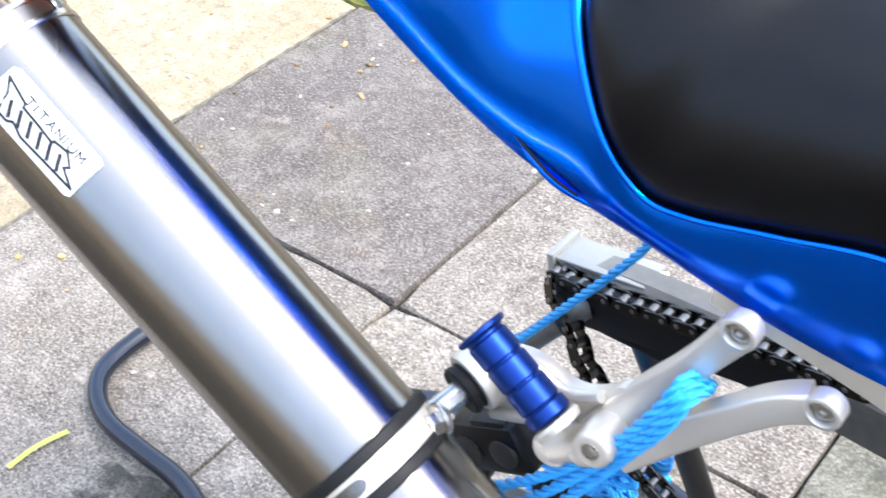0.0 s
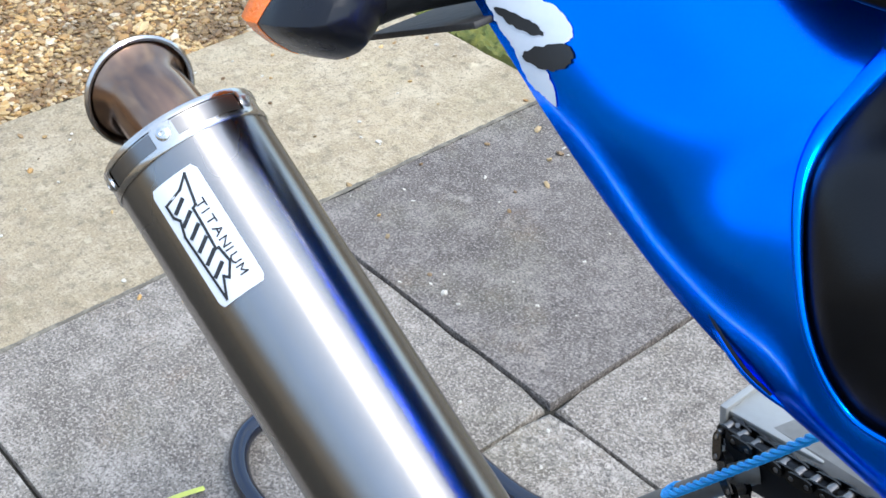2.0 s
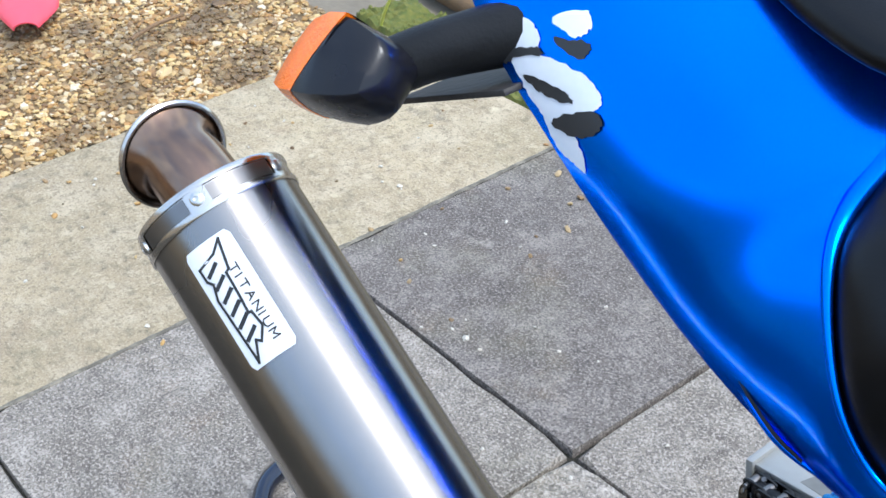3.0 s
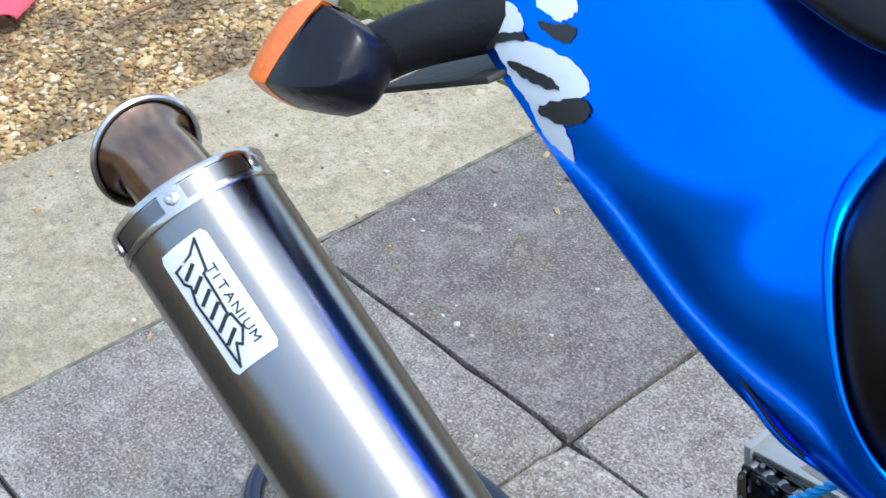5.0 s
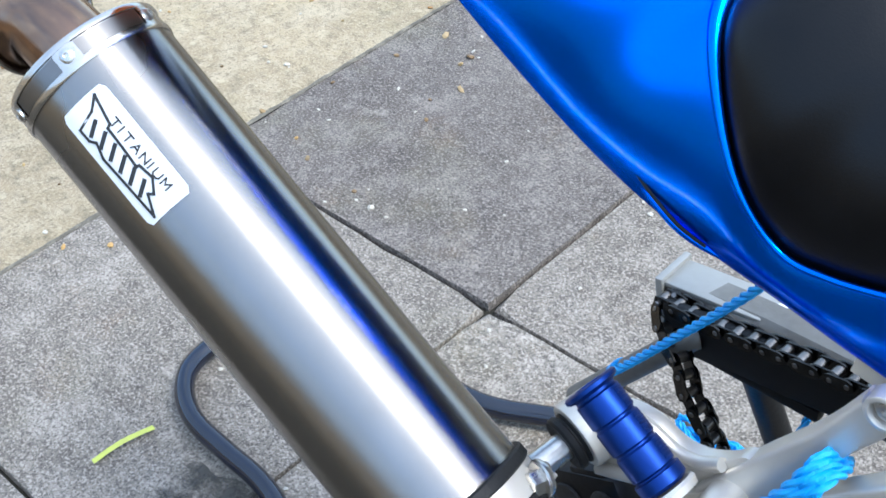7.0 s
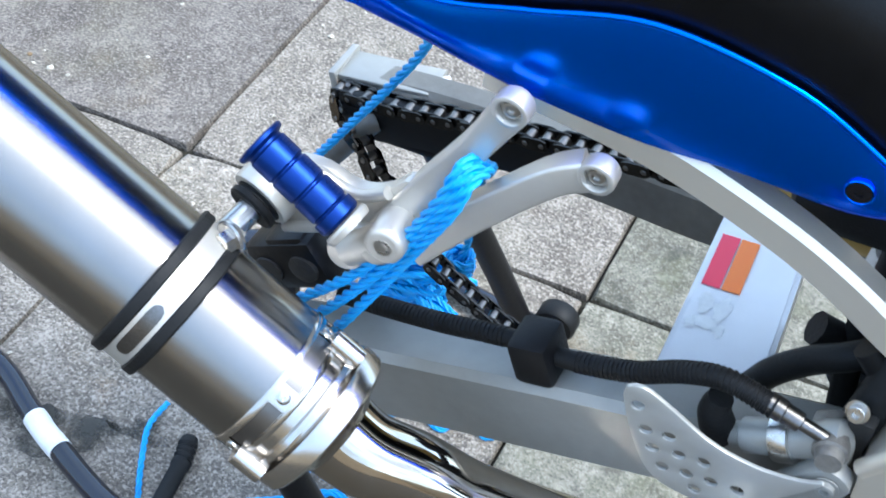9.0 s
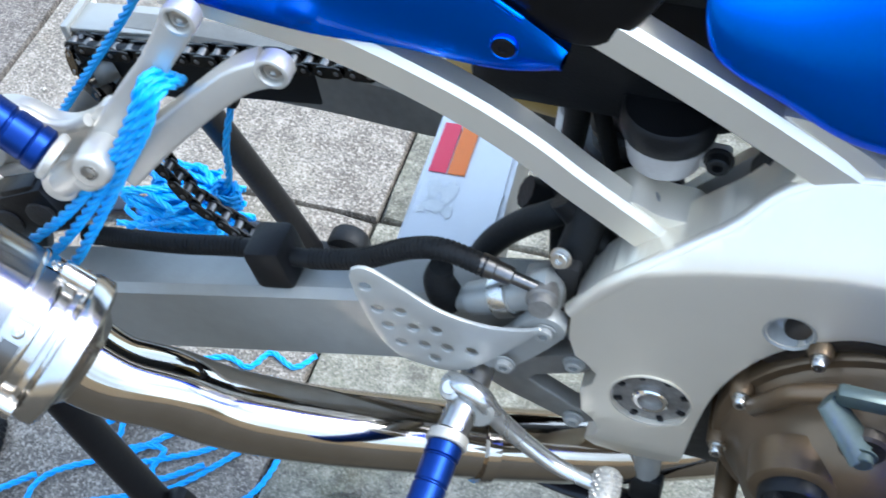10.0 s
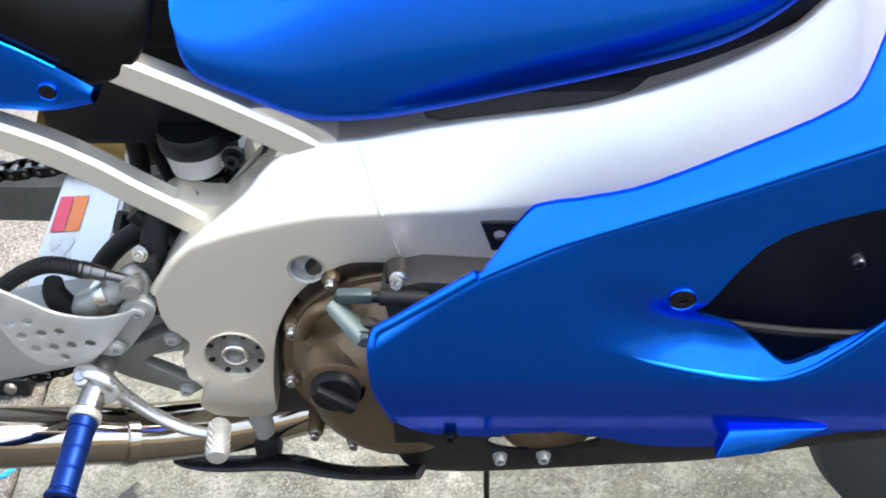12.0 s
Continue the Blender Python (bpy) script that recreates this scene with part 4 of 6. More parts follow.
# rear shock and hoses behind the frame
part("shock_body", tube([(1.030, -0.40, 0.50), (1.055, -0.40, 0.72)], 0.024, 18, 3), M_ENGINE, bike)
coil = []
for i in range(90):
    a = i / 90 * 7 * 2 * math.pi
    coil.append((1.032 + 0.022 * i / 90 + 0.032 * math.cos(a), -0.40 + 0.032 * math.sin(a), 0.52 + 0.19 * i / 90))
part("shock_spring", tube(coil, 0.0065, 8, 1, straight=True), M_STAND, bike)
part("reservoir_tank", tube([(0.92, -0.43, 0.730), (1.02, -0.43, 0.716)], 0.024, 20, 3), M_GOLD, bike, "ochre shock reservoir")
part("white_cap", revolve((1.008, -0.456, 0.696), (0.1, -0.2, 1), [(0, 0.010), (0.03, 0.010), (0.033, 0.008), (0.033, 0)], 14), M_WHITE, bike)
part("air_hose", tube([(0.950, -0.50, 0.580), (0.958, -0.50, 0.605), (0.970, -0.50, 0.628), (0.990, -0.50, 0.651), (1.012, -0.50, 0.668), (1.04, -0.49, 0.683), (1.09, -0.48, 0.70)], 0.010, 12), M_RUBBER, bike, "thick black rubber hose")
for pts, r in (([(1.005, -0.47, 0.87), (1.010, -0.47, 0.78), (1.016, -0.47, 0.734), (1.010, -0.47, 0.67), (1.015, -0.49, 0.60)], 0.009), ([(1.018, -0.47, 0.87), (1.023, -0.47, 0.782), (1.037, -0.47, 0.715), (1.05, -0.47, 0.66)], 0.006),
               ([(0.985, -0.48, 0.660), (1.02, -0.47, 0.640), (1.06, -0.47, 0.63)], 0.012), ([(1.02, -0.48, 0.58), (1.035, -0.49, 0.62), (1.045, -0.48, 0.66)], 0.014)):
    part("hose", tube(pts, r, 10), M_RUBBER, bike)
part("inner_frame", plate([(1.085, 0.70), (1.16, 0.79), (1.20, 0.80), (1.20, 0.68), (1.12, 0.66)], lambda x, z: -0.50, 0.01), M_ALU, bike)
part("undertray", box((0.92, MID, 0.885), (0.36, 0.20, 0.05), None, 0.012), M_PLASTIC, bike, "black undertray below the seat")
# Added black block; the shaded gap here would otherwise show bright ground.
part("battery_box", box((1.035, MID, 0.845), (0.17, 0.185, 0.17), None, 0.014), M_PLASTIC, bike, "black box added to fill the dark gap under the seat")
res = revolve((1.078, -0.505, 0.743), UP, [(0, 0.018), (0.004, 0.023), (0.024, 0.0265), (0.027, 0.0255), (0.027, 0)], 28)
reservoir = part("brake_reservoir", res, M_TRANSLUCENT, bike, "milky brake fluid reservoir with a black cap")
part("reservoir_cap", revolve((1.078, -0.505, 0.770), UP, [(0, 0.0285), (0.002, 0.0295), (0.016, 0.0295), (0.019, 0.0275), (0.019, 0)], 28), M_PLASTIC, reservoir)
part("reservoir_lug", box((1.108, -0.512, 0.760), (0.02, 0.008, 0.018), None, 0.003), M_TRANSLUCENT, reservoir)
bolt((1.111, -0.517, 0.763), RIGHT, 0.007, 0.008, reservoir, "lug_bolt", M_PLASTIC)

# rear brake caliper hung over the swingarm end
cal_rot = Matrix.Rotation(radians(-28), 4, "Y")
cal = box((0.622, -0.545, 0.612), (0.070, 0.030, 0.046), cal_rot, 0.008)
box((0.616, -0.508, 0.606), (0.078, 0.028, 0.050), cal_rot, 0.008, bm=cal)
box((0.622, -0.527, 0.630), (0.040, 0.060, 0.020), cal_rot, 0.005, bm=cal)
caliper = part("brake_caliper", cal, M_STAND, bike, "black rear brake caliper")
for k in (-1, 1):
    part("piston_cap", revolve((0.622 + 0.016 * k, -0.558, 0.612 + 0.0085 * k), RIGHT, [(0, 0.0125), (0.004, 0.0120), (0.005, 0.009), (0.005, 0)], 20), M_ENGINE, caliper)
    bolt((0.622 + 0.026 * k, -0.530, 0.640 + 0.0138 * k), (-0.4, 0, 0.9), 0.0050, 0.005, caliper, "caliper_bolt", M_SWING_D)
part("caliper_carrier", plate(smooth2([(0.548, 0.545), (0.575, 0.600), (0.600, 0.600), (0.650, 0.598), (0.640, 0.570), (0.600, 0.545), (0.585, 0.505), (0.560, 0.500)], 3), lambda x, z: -0.520, 0.012, (), 0, 0.002), M_ENGINE, bike, "dark alloy caliper carrier")

# rear brake hose, clip, master cylinder
hose_pts = [(0.66, -0.545, 0.588), (0.70, -0.553, 0.604), (0.75, -0.556, 0.617), (0.80, -0.555, 0.628), (0.845, -0.558, 0.634), (0.89, -0.560, 0.650), (0.925, -0.564, 0.676), (0.952, -0.568, 0.689), (0.982, -0.572, 0.686)]
part("brake_hose", tube(hose_pts, 0.0070, 12), M_RUBBER, bike, "black ribbed brake hose")
ribs = bmesh.new()
hp = resample(spline(hose_pts, 10), 0.0035)
for (t, u, v), c in zip(frames_along(hp), hp):
    if c[0] < 0.80 or 0.85 < c[0]:
        revolve(c, t, [(-0.0010, 0.0069), (-0.0007, 0.0077), (0.0007, 0.0077), (0.0010, 0.0069)], 10, ribs)
part("hose_ribs", ribs, M_RUBBER, bike)["kind"] = "stuff"
part("hose_clip", box((0.824, -0.556, 0.628), (0.030, 0.034, 0.038), Matrix.Rotation(radians(-14), 4, "Y"), 0.005), M_PLASTIC, bike, "square black hose clip")
part("hose_ferrule", revolve((0.978, -0.571, 0.687), (0.93, -0.05, -0.25), [(0, 0.0075), (0.010, 0.0075), (0.011, 0.0066), (0.022, 0.0066), (0.023, 0.0045), (0.042, 0.0042)], 16), M_STEEL, bike)
part("banjo", revolve((1.020, -0.570, 0.670), (0.1, -1, 0.1), [(-0.008, 0.011), (0.008, 0.011), (0.009, 0.009), (0.016, 0.008), (0.016, 0)], 16), M_SWING_D, bike)
mc_a, mc_d = V((0.958, -0.566, 0.634)), V((0.88, 0.0, 0.47)).normalized()
mc = part("master_cylinder", revolve(mc_a, mc_d, [(0.000, 0.0070), (0.006, 0.0085), (0.012, 0.0085), (0.014, 0.0115), (0.034, 0.0120), (0.035, 0.0150), (0.046, 0.0150), (0.047, 0.0118), (0.062, 0.0118), (0.066, 0.0140), (0.078, 0.0140), (0.080, 0.0100), (0.084, 0)], 24), M_ARM, bike, "cast alloy brake master cylinder")
part("mc_collar", revolve(mc_a + mc_d * 0.0345, mc_d, [(0, 0.0153), (0.003, 0.0158), (0.009, 0.0158), (0.012, 0.0153)], 22), M_BOLT, mc)
part("mc_boot", tube([(0.950, -0.566, 0.668, 0.8), (0.948, -0.567, 0.655, 1.0), (0.952, -0.566, 0.640, 1.1), (0.960, -0.566, 0.632, 0.9)], 0.0105, 14), M_RUBBER, mc, "black rubber boot")
part("mc_clevis", box((1.018, -0.560, 0.662), (0.020, 0.026, 0.026), Matrix.Rotation(radians(-28), 4, "Y"), 0.004), M_SWING_D, mc)
part("return_hose", tube([(1.030, -0.545, 0.668), (1.036, -0.535, 0.690), (1.040, -0.52, 0.715)], 0.0125, 12), M_RUBBER, mc)

# Dark block and tube filling the black area behind the master cylinder.
part("linkage_post", box((1.030, -0.548, 0.652), (0.016, 0.024, 0.066), Matrix.Rotation(radians(4), 4, "Y"), 0.003), M_ENGINE, bike, "dark post behind the master cylinder")
part("wiring_loom", tube([(1.020, -0.525, 0.712), (1.040, -0.528, 0.690), (1.058, -0.530, 0.672)], 0.010, 10), M_PLASTIC, bike)
bolt((1.027, -0.556, 0.690), (-0.1, -0.9, 0.4), 0.0055, 0.006, bike, "linkage_bolt")

# rearset: bracket, heel guard, brake pedal, rider peg
guard = smooth2([(0.897, 0.676), (0.908, 0.687), (0.925, 0.676), (0.945, 0.660), (0.965, 0.651), (0.990, 0.648), (1.012, 0.653), (1.024, 0.658), (1.006, 0.632), (0.985, 0.606), (0.966, 0.590), (0.945, 0.588), (0.925, 0.596), (0.910, 0.622)], 3)
holes = [arc(x, z, 0.0045, 10) for x, z in ((0.907, 0.668), (0.914, 0.646), (0.929, 0.646), (0.920, 0.629), (0.937, 0.630), (0.953, 0.632), (0.928, 0.612), (0.944, 0.613), (0.960, 0.615), (0.977, 0.617), (0.951, 0.600))]
part("heel_guard", plate(guard, lambda x, z: -0.592 - 0.10 * max(0.0, 0.94 - x), 0.003, holes, 0, 0.0006), M_GUARD, bike, "perforated alloy heel guard")
part("rearset_arm", plate(smooth2([(1.012, 0.655), (1.026, 0.664), (1.038, 0.655), (1.034, 0.640), (1.012, 0.610), (0.998, 0.596), (0.984, 0.596), (0.982, 0.608), (0.994, 0.628)], 3), lambda x, z: -0.586, 0.012, (), 0, 0.002), M_ARM, bike)
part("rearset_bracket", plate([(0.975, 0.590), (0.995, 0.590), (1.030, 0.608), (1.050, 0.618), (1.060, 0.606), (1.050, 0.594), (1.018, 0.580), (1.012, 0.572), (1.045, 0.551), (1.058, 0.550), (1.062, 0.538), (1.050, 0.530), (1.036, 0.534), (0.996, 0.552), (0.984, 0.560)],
     lambda x, z: -0.574, 0.014, (), 0, 0.002), M_LEFT, bike, "dark grey alloy rearset bracket")
for x, z, y in ((1.025, 0.651, -0.587), (1.0, 0.613, -0.592), (1.044, 0.606, -0.575), (1.046, 0.539, -0.575)):
    bolt((x, y, z), RIGHT, 0.0058, 0.005, bike, "rearset_bolt", M_ARM)
ped = [(0.962, -0.598, 0.588, 1.0), (0.974, -0.604, 0.593, 1.05), (0.988, -0.606, 0.586, 1.1), (0.998, -0.606, 0.567, 1.05), (1.018, -0.606, 0.543, 0.95), (1.044, -0.608, 0.524, 0.85), (1.072, -0.612, 0.519, 0.75)]
pedal = part("brake_pedal", tube(ped, 0.0074, 16, flat=0.75), M_PEDAL, bike, "cast alloy rear brake pedal")
toe_bm = revolve((1.0785, -0.603, 0.5235), (0.08, -1, 0.0), [(0, 0.0085), (0.002, 0.0098), (0.038, 0.0098), (0.040, 0.0085), (0.040, 0)], 20)
toe = part("toe_tip", toe_bm, M_ALU, pedal, "knurled alloy toe tip")
kn = bmesh.new()
ta = V((0.08, -1, 0.0)).normalized()
tu = ta.orthogonal().normalized()
tv = ta.cross(tu)
for i in range(9):
    for j in range(14):
        a = 2 * math.pi * (j + 0.5 * (i % 2)) / 14
        o = tu * math.cos(a) + tv * math.sin(a)
        revolve(V((1.0785, -0.603, 0.5235)) + ta * (0.004 + 0.0038 * i) + o * 0.0096, o, [(0, 0.0018), (0.0016, 0.0004)], 4, kn)
part("knurling", kn, M_ALU, toe, flat=True)
part("peg_mount", tube([(0.978, -0.580, 0.580), (0.977, -0.602, 0.577), (0.973, -0.628, 0.571)], 0.0115, 16), M_BOLT, bike)
part("mount_cheek", revolve((0.984, -0.598, 0.573), (0.15, -0.95, 0.25), [(0, 0.010), (0.003, 0.0120), (0.016, 0.0120), (0.018, 0.010), (0.018, 0)], 22), M_ARM, bike)
part("mount_pin", revolve((0.966, -0.606, 0.586), (0, -0.3, 1), [(0, 0.0075), (0.005, 0.0075), (0.007, 0.005), (0.009, 0.005), (0.009, 0)], 16), M_BOLT, bike)


def peg(a, b, r, label, ribbed=False):
    """A blue anodised bar: grooves, a knurled grip and a flared end with a sunk socket."""
    a, b = V(a), V(b)
    L, d = (b - a).length, (b - a).normalized()
    prof = [(0, r * 0.9), (0.002, r * 1.06), (L * 0.13, r * 1.06), (L * 0.14, r * 0.93)]
    for k in range(3):
        s0, s1 = L * (0.15 + 0.255 * k), L * (0.15 + 0.255 * (k + 1))
        prof += [(s0, r * 0.91), (s0 + 0.0012, r), (s1 - 0.0020, r), (s1 - 0.0008, r * 0.91)]
    prof += [(L * 0.925, r * 0.92), (L * 0.940, r * 1.12), (L * 0.955, r * 1.22), (L * 0.985, r * 1.24), (L, r * 1.14), (L, r * 0.66), (L - 0.002, r * 0.60), (L - 0.009, r * 0.52), (L - 0.009, 0)]
    ob = part("foot_peg", revolve(a, d, prof, 32), M_ANO, bike, label)
    if not ribbed:
        return ob
    u = V((0.38, 0.72, 0.55))
    u = (u - d * u.dot(d)).normalized()
    v = d.cross(u)
    g = bmesh.new()
    for q in np.arange(L * 0.17, L * 0.91, 0.0022):   # fine ribs along one side only
        k = (q / L - 0.15) / 0.255 % 1
        if 0.08 < k < 0.84:
            tube([a + d * q + (u * math.cos(w) + v * math.sin(w)) * r * 0.998 for w in np.linspace(-0.65, 0.65, 7)], 0.0005, 5, bm=g, straight=True)
    part("grip_ribs", g, M_ANO, ob)["kind"] = "stuff"
    return ob


peg((0.971, -0.637, 0.5685), (0.966, -0.713, 0.556), 0.0118, "blue anodised rider foot peg")
part("peg_washer", revolve((0.9716, -0.630, 0.5695), (-0.06, -0.985, -0.16), [(0, 0.0140), (0.007, 0.0150), (0.008, 0.0140), (0.008, 0)], 22), M_ALU, bike)

# pillion peg bracket
def arm_bar(points, w=0.017, h=0.0215, b=0.0026):
    """A flat cast arm with rounded edges, its height scaled along the way."""
    bm, pts = bmesh.new(), np.array(spline(points, 6))
    rings = []
    for i, c in enumerate(pts):
        t = pts[min(i + 1, len(pts) - 1), :3] - pts[max(i - 1, 0), :3]
        t /= np.linalg.norm(t)
        u = np.cross(np.cross(t, (0, 1.0, 0)), t)
        u /= np.linalg.norm(u)
        v = np.cross(t, u)
        ring = []
        for cu, cv, a0 in ((w / 2 - b, h * c[3] / 2 - b, 0), (-w / 2 + b, h * c[3] / 2 - b, 90), (-w / 2 + b, -h * c[3] / 2 + b, 180), (w / 2 - b, -h * c[3] / 2 + b, 270)):
            for a in (0, 30, 60, 90):
                ring.append(c[:3] + u * (cu + b * math.cos(radians(a0 + a))) + v * (cv + b * math.sin(radians(a0 + a))))
        rings.append(ring)
    ring_skin(bm, rings)
    bmesh.ops.recalc_face_normals(bm, faces=bm.faces[:])
    return bm


B1, B2, HUB = V((0.812, -0.577, 0.862)), V((0.862, -0.574, 0.832)), V((0.742, -0.598, 0.745))
arms = part("peg_bracket", arm_bar([(*(B1 + V((-0.0042, 0.0, -0.0072))), 1.0), (0.79, -0.582, 0.826, 0.85), (0.762, -0.588, 0.785, 1.0), (0.738, -0.594, 0.745, 1.25)]), M_ALU, bike, "cast alloy pillion peg bracket with two arms")
part("bracket_arm", arm_bar([(*(B2 + V((-0.0076, -0.001, -0.0036))), 0.95), (0.835, -0.580, 0.819, 0.9), (0.795, -0.588, 0.782, 0.95), (0.752, -0.594, 0.738, 1.25)]), M_ALU, arms)
web = [(0.648, 0.752), (0.660, 0.765), (0.674, 0.773), (0.692, 0.7745), (0.7086, 0.7680), (0.7231, 0.7690), (0.7393, 0.7790), (0.7500, 0.7900), (0.758, 0.786), (0.752, 0.752), (0.728, 0.738), (0.705, 0.731), (0.680, 0.718), (0.658, 0.708)]
part("bracket_web", plate(smooth2(web, 3), lambda x, z: -0.594, 0.010, (), 0, 0.002), M_ALU, arms, "cast web between the arms and the silencer eye")
part("web_rim", tube([(x, -0.5965, z - 0.001) for x, z in web[1:7]], 0.0042, 12, 6), M_ALU, arms)
part("web_rim", tube([(x, -0.5965, z + 0.003) for x, z in web[:8:-1]], 0.0042, 12, 6), M_ALU, arms)
for c in (B1, B2):
    part("bolt_eye", revolve(c + V((0, 0.002, 0)), RIGHT, [(0, 0.0095), (0.0015, 0.0108), (0.0105, 0.0110), (0.0122, 0.0106), (0.0128, 0.0098), (0.0128, 0.0080), (0.0122, 0.0075), (0.0075, 0.0073), (0.0075, 0)], 28), M_ALU, arms)
    bolt(c + V((0, -0.0055, 0)), RIGHT, 0.0050, 0.003, arms, "bracket_bolt")
part("clevis", tube([(0.752, -0.592, 0.765, 0.8), (0.745, -0.602, 0.752, 1), (0.738, -0.610, 0.744, 0.95), (0.732, -0.612, 0.748, 0.8)], 0.0130, 16, flat=0.8), M_ALU, arms)
part("clevis_cheek", revolve((0.748, -0.600, 0.760), (0.1, -1, 0.15), [(0, 0.0125), (0.0220, 0.0128), (0.0245, 0.0122), (0.0258, 0.0108), (0.0262, 0.0090), (0.0262, 0)], 28), M_ALU, arms)
part("clevis_lug", revolve((0.716, -0.608, 0.732), (0.1, -1, 0.15), [(0, 0.0110), (0.0015, 0.0122), (0.0085, 0.0122), (0.0100, 0.0112), (0.0104, 0.0095), (0.0104, 0)], 26), M_ALU, arms)
part("clevis_bridge", tube([(0.718, -0.613, 0.734), (0.728, -0.612, 0.742), (0.742, -0.610, 0.754)], 0.0105, 14, 5), M_ALU, arms)
part("pin_hole", revolve(V((0.748, -0.600, 0.760)) + V((0.1, -1, 0.15)).normalized() * 0.0258, (0.1, -1, 0.15), [(0, 0.0058), (0.0008, 0.0058), (0.0010, 0.0050), (0.0006, 0.0035), (0.0006, 0)], 20), M_BOLT, arms)
peg((0.722, -0.622, 0.770), (0.666, -0.618, 0.808), 0.0135, "blue anodised pillion foot peg folded up", True)
part("peg_washer", revolve((0.728, -0.622, 0.766), (-0.83, 0.05, 0.55), [(0, 0.0150), (0.004, 0.0162), (0.006, 0.015), (0.006, 0)], 22), M_ALU, bike)
BE, BD = V((0.648, -0.590, 0.737)), V((-0.25, -0.95, -0.25)).normalized()
part("bush_eye", revolve(BE, BD, [(-0.012, 0.0190), (-0.010, 0.0212), (0.010, 0.0220), (0.0125, 0.0212), (0.0132, 0.0198), (0.0130, 0.0170)], 36), M_ALU, arms, "cast alloy eye round the rubber bush")
part("silencer_bush", revolve(BE, BD, [(-0.014, 0.0168), (0.0140, 0.0172), (0.0150, 0.0160), (0.0160, 0.0160), (0.0170, 0.0176), (0.0205, 0.0176), (0.0220, 0.0162), (0.0215, 0.0100), (0.0215, 0)], 30), M_RUBBER, bike, "black rubber silencer bush")
part("spacer", revolve(BE + BD * 0.021, BD, [(0, 0.0088), (0.024, 0.0088)], 22), M_BOLT, bike)

# silencer
S0, SD = V((0.38, -0.6869, 0.8963)), V((0.8044, 0.0238, -0.5936)).normalized()
SR = 0.0496
SU = (UP - SD * UP.dot(SD)).normalized()      # across the can, upwards
SV = SD.cross(SU)                             # across the can, sideways


def on_can(s, a, lift=0.0):
    """A point on the can: s along it, a degrees round it from its upper side."""
    return S0 + SD * s + (SU * math.cos(radians(a)) + SV * math.sin(radians(a))) * (SR + lift)


can = part("silencer", revolve(S0, SD, [(-0.028, SR - 0.001), (-0.027, SR), (0.390, SR), (0.391, SR - 0.001)], 96), M_TI, bike, "round brushed titanium silencer")


def end_ring(s0, s1, name, rivets, metal):
    """A riveted steel end ring with long pressed slots between the rivets."""
    L = s1 - s0
    h = 0.0015
    ob = part(name, revolve(S0 + SD * s0, SD, [(0, SR - 0.004), (0, SR + 0.0008), (0.0010, SR + h), (0.0038, SR + h), (0.0042, SR + 0.0005), (L - 0.0042, SR + 0.0005), (L - 0.0038, SR + h), (L - 0.0010, SR + h), (L, SR + 0.0008), (L, SR - 0.004)], 96), metal, can, "polished steel end ring")
    for a in rivets:
        web = bmesh.new()
        rows = []
        for k in np.linspace(-1, 1, 9):
            wide = 0.5 * L - 0.0036
            rows.append([on_can((s0 + s1) / 2 + x * wide, a + 7.5 * k * (1 - 0.18 * (1 - x * x)), h - 0.0002) for x in (-1, -0.6, 0, 0.6, 1)])
        ring_skin(web, rows, cap=False, close=False)
        bmesh.ops.recalc_face_normals(web, faces=web.faces[:])
        part("web", web, metal, ob)
    for a, b in zip(rivets, rivets[1:]):
        inlay = bmesh.new()
        ring_skin(inlay, [[on_can((s0 + s1) / 2 + x * (0.5 * L - 0.0046), q, 0.0008) for x in (-1, 0, 1)] for q in np.linspace(a + 8.5, b - 8.5, 10)], cap=False, close=False)
        if b > a:
            part("pressed_slot", inlay, M_SLOT, ob)
        else:
            inlay.free()
        o = SU * math.cos(radians(a)) + SV * math.sin(radians(a))
        part("rivet", revolve(on_can((s0 + s1) / 2, a, h - 0.0004), o, [(0, 0.0044), (0.0012, 0.0042), (0.0022, 0.0028), (0.0022, 0.0015), (0.0012, 0.0013), (0.0012, 0)], 14), M_BOLT, ob)
    return ob


end_ring(-0.0440, -0.0250, "rear_ring", (-35, 32, 94, 154, 214, 272), M_CAP)
end_ring(0.3850, 0.4050, "front_ring", (-30, 33, 94, 154, 214, 272), M_CAP)
part("rear_cap", revolve(S0 + SD * -0.040, SD, [(0, 0.026), (-0.001, 0.034), (0.000, 0.046), (0.004, SR)], 64), M_STEEL, can)
rows = []
out_axis = V((-0.999, 0.054, -0.045)).normalized()
bend = []
p_at = S0 + SD * -0.036
for i in range(25):
    u = i / 24
    d = (-SD * (1 - u) + out_axis * u).normalized() if u > 0 else -SD
    bend.append((p_at.copy(), d))
    p_at += d * 0.0023
for inside in (False, True):
    seq = bend if not inside else bend[::-1]
    for c, d in seq:
        u = (c - bend[0][0]).length / 0.055
        r = 0.0258 + 0.0082 * max(0.0, (u - 0.74) / 0.26) ** 2 - (0.0014 if inside else 0)
        a = SV - d * SV.dot(d)
        a.normalize()
        b = d.cross(a)
        rows.append([c + a * (r * math.cos(q)) + b * (r * math.sin(q)) for q in np.linspace(0, 2 * math.pi, 64, endpoint=False)])
outlet = bmesh.new()
ring_skin(outlet, rows, cap=False)
bmesh.ops.recalc_face_normals(outlet, faces=outlet.faces[:])
part("outlet_pipe", outlet, M_BURNT, can, "heat-stained outlet pipe with flared rim")
rim_r = 0.0258 + 0.0082
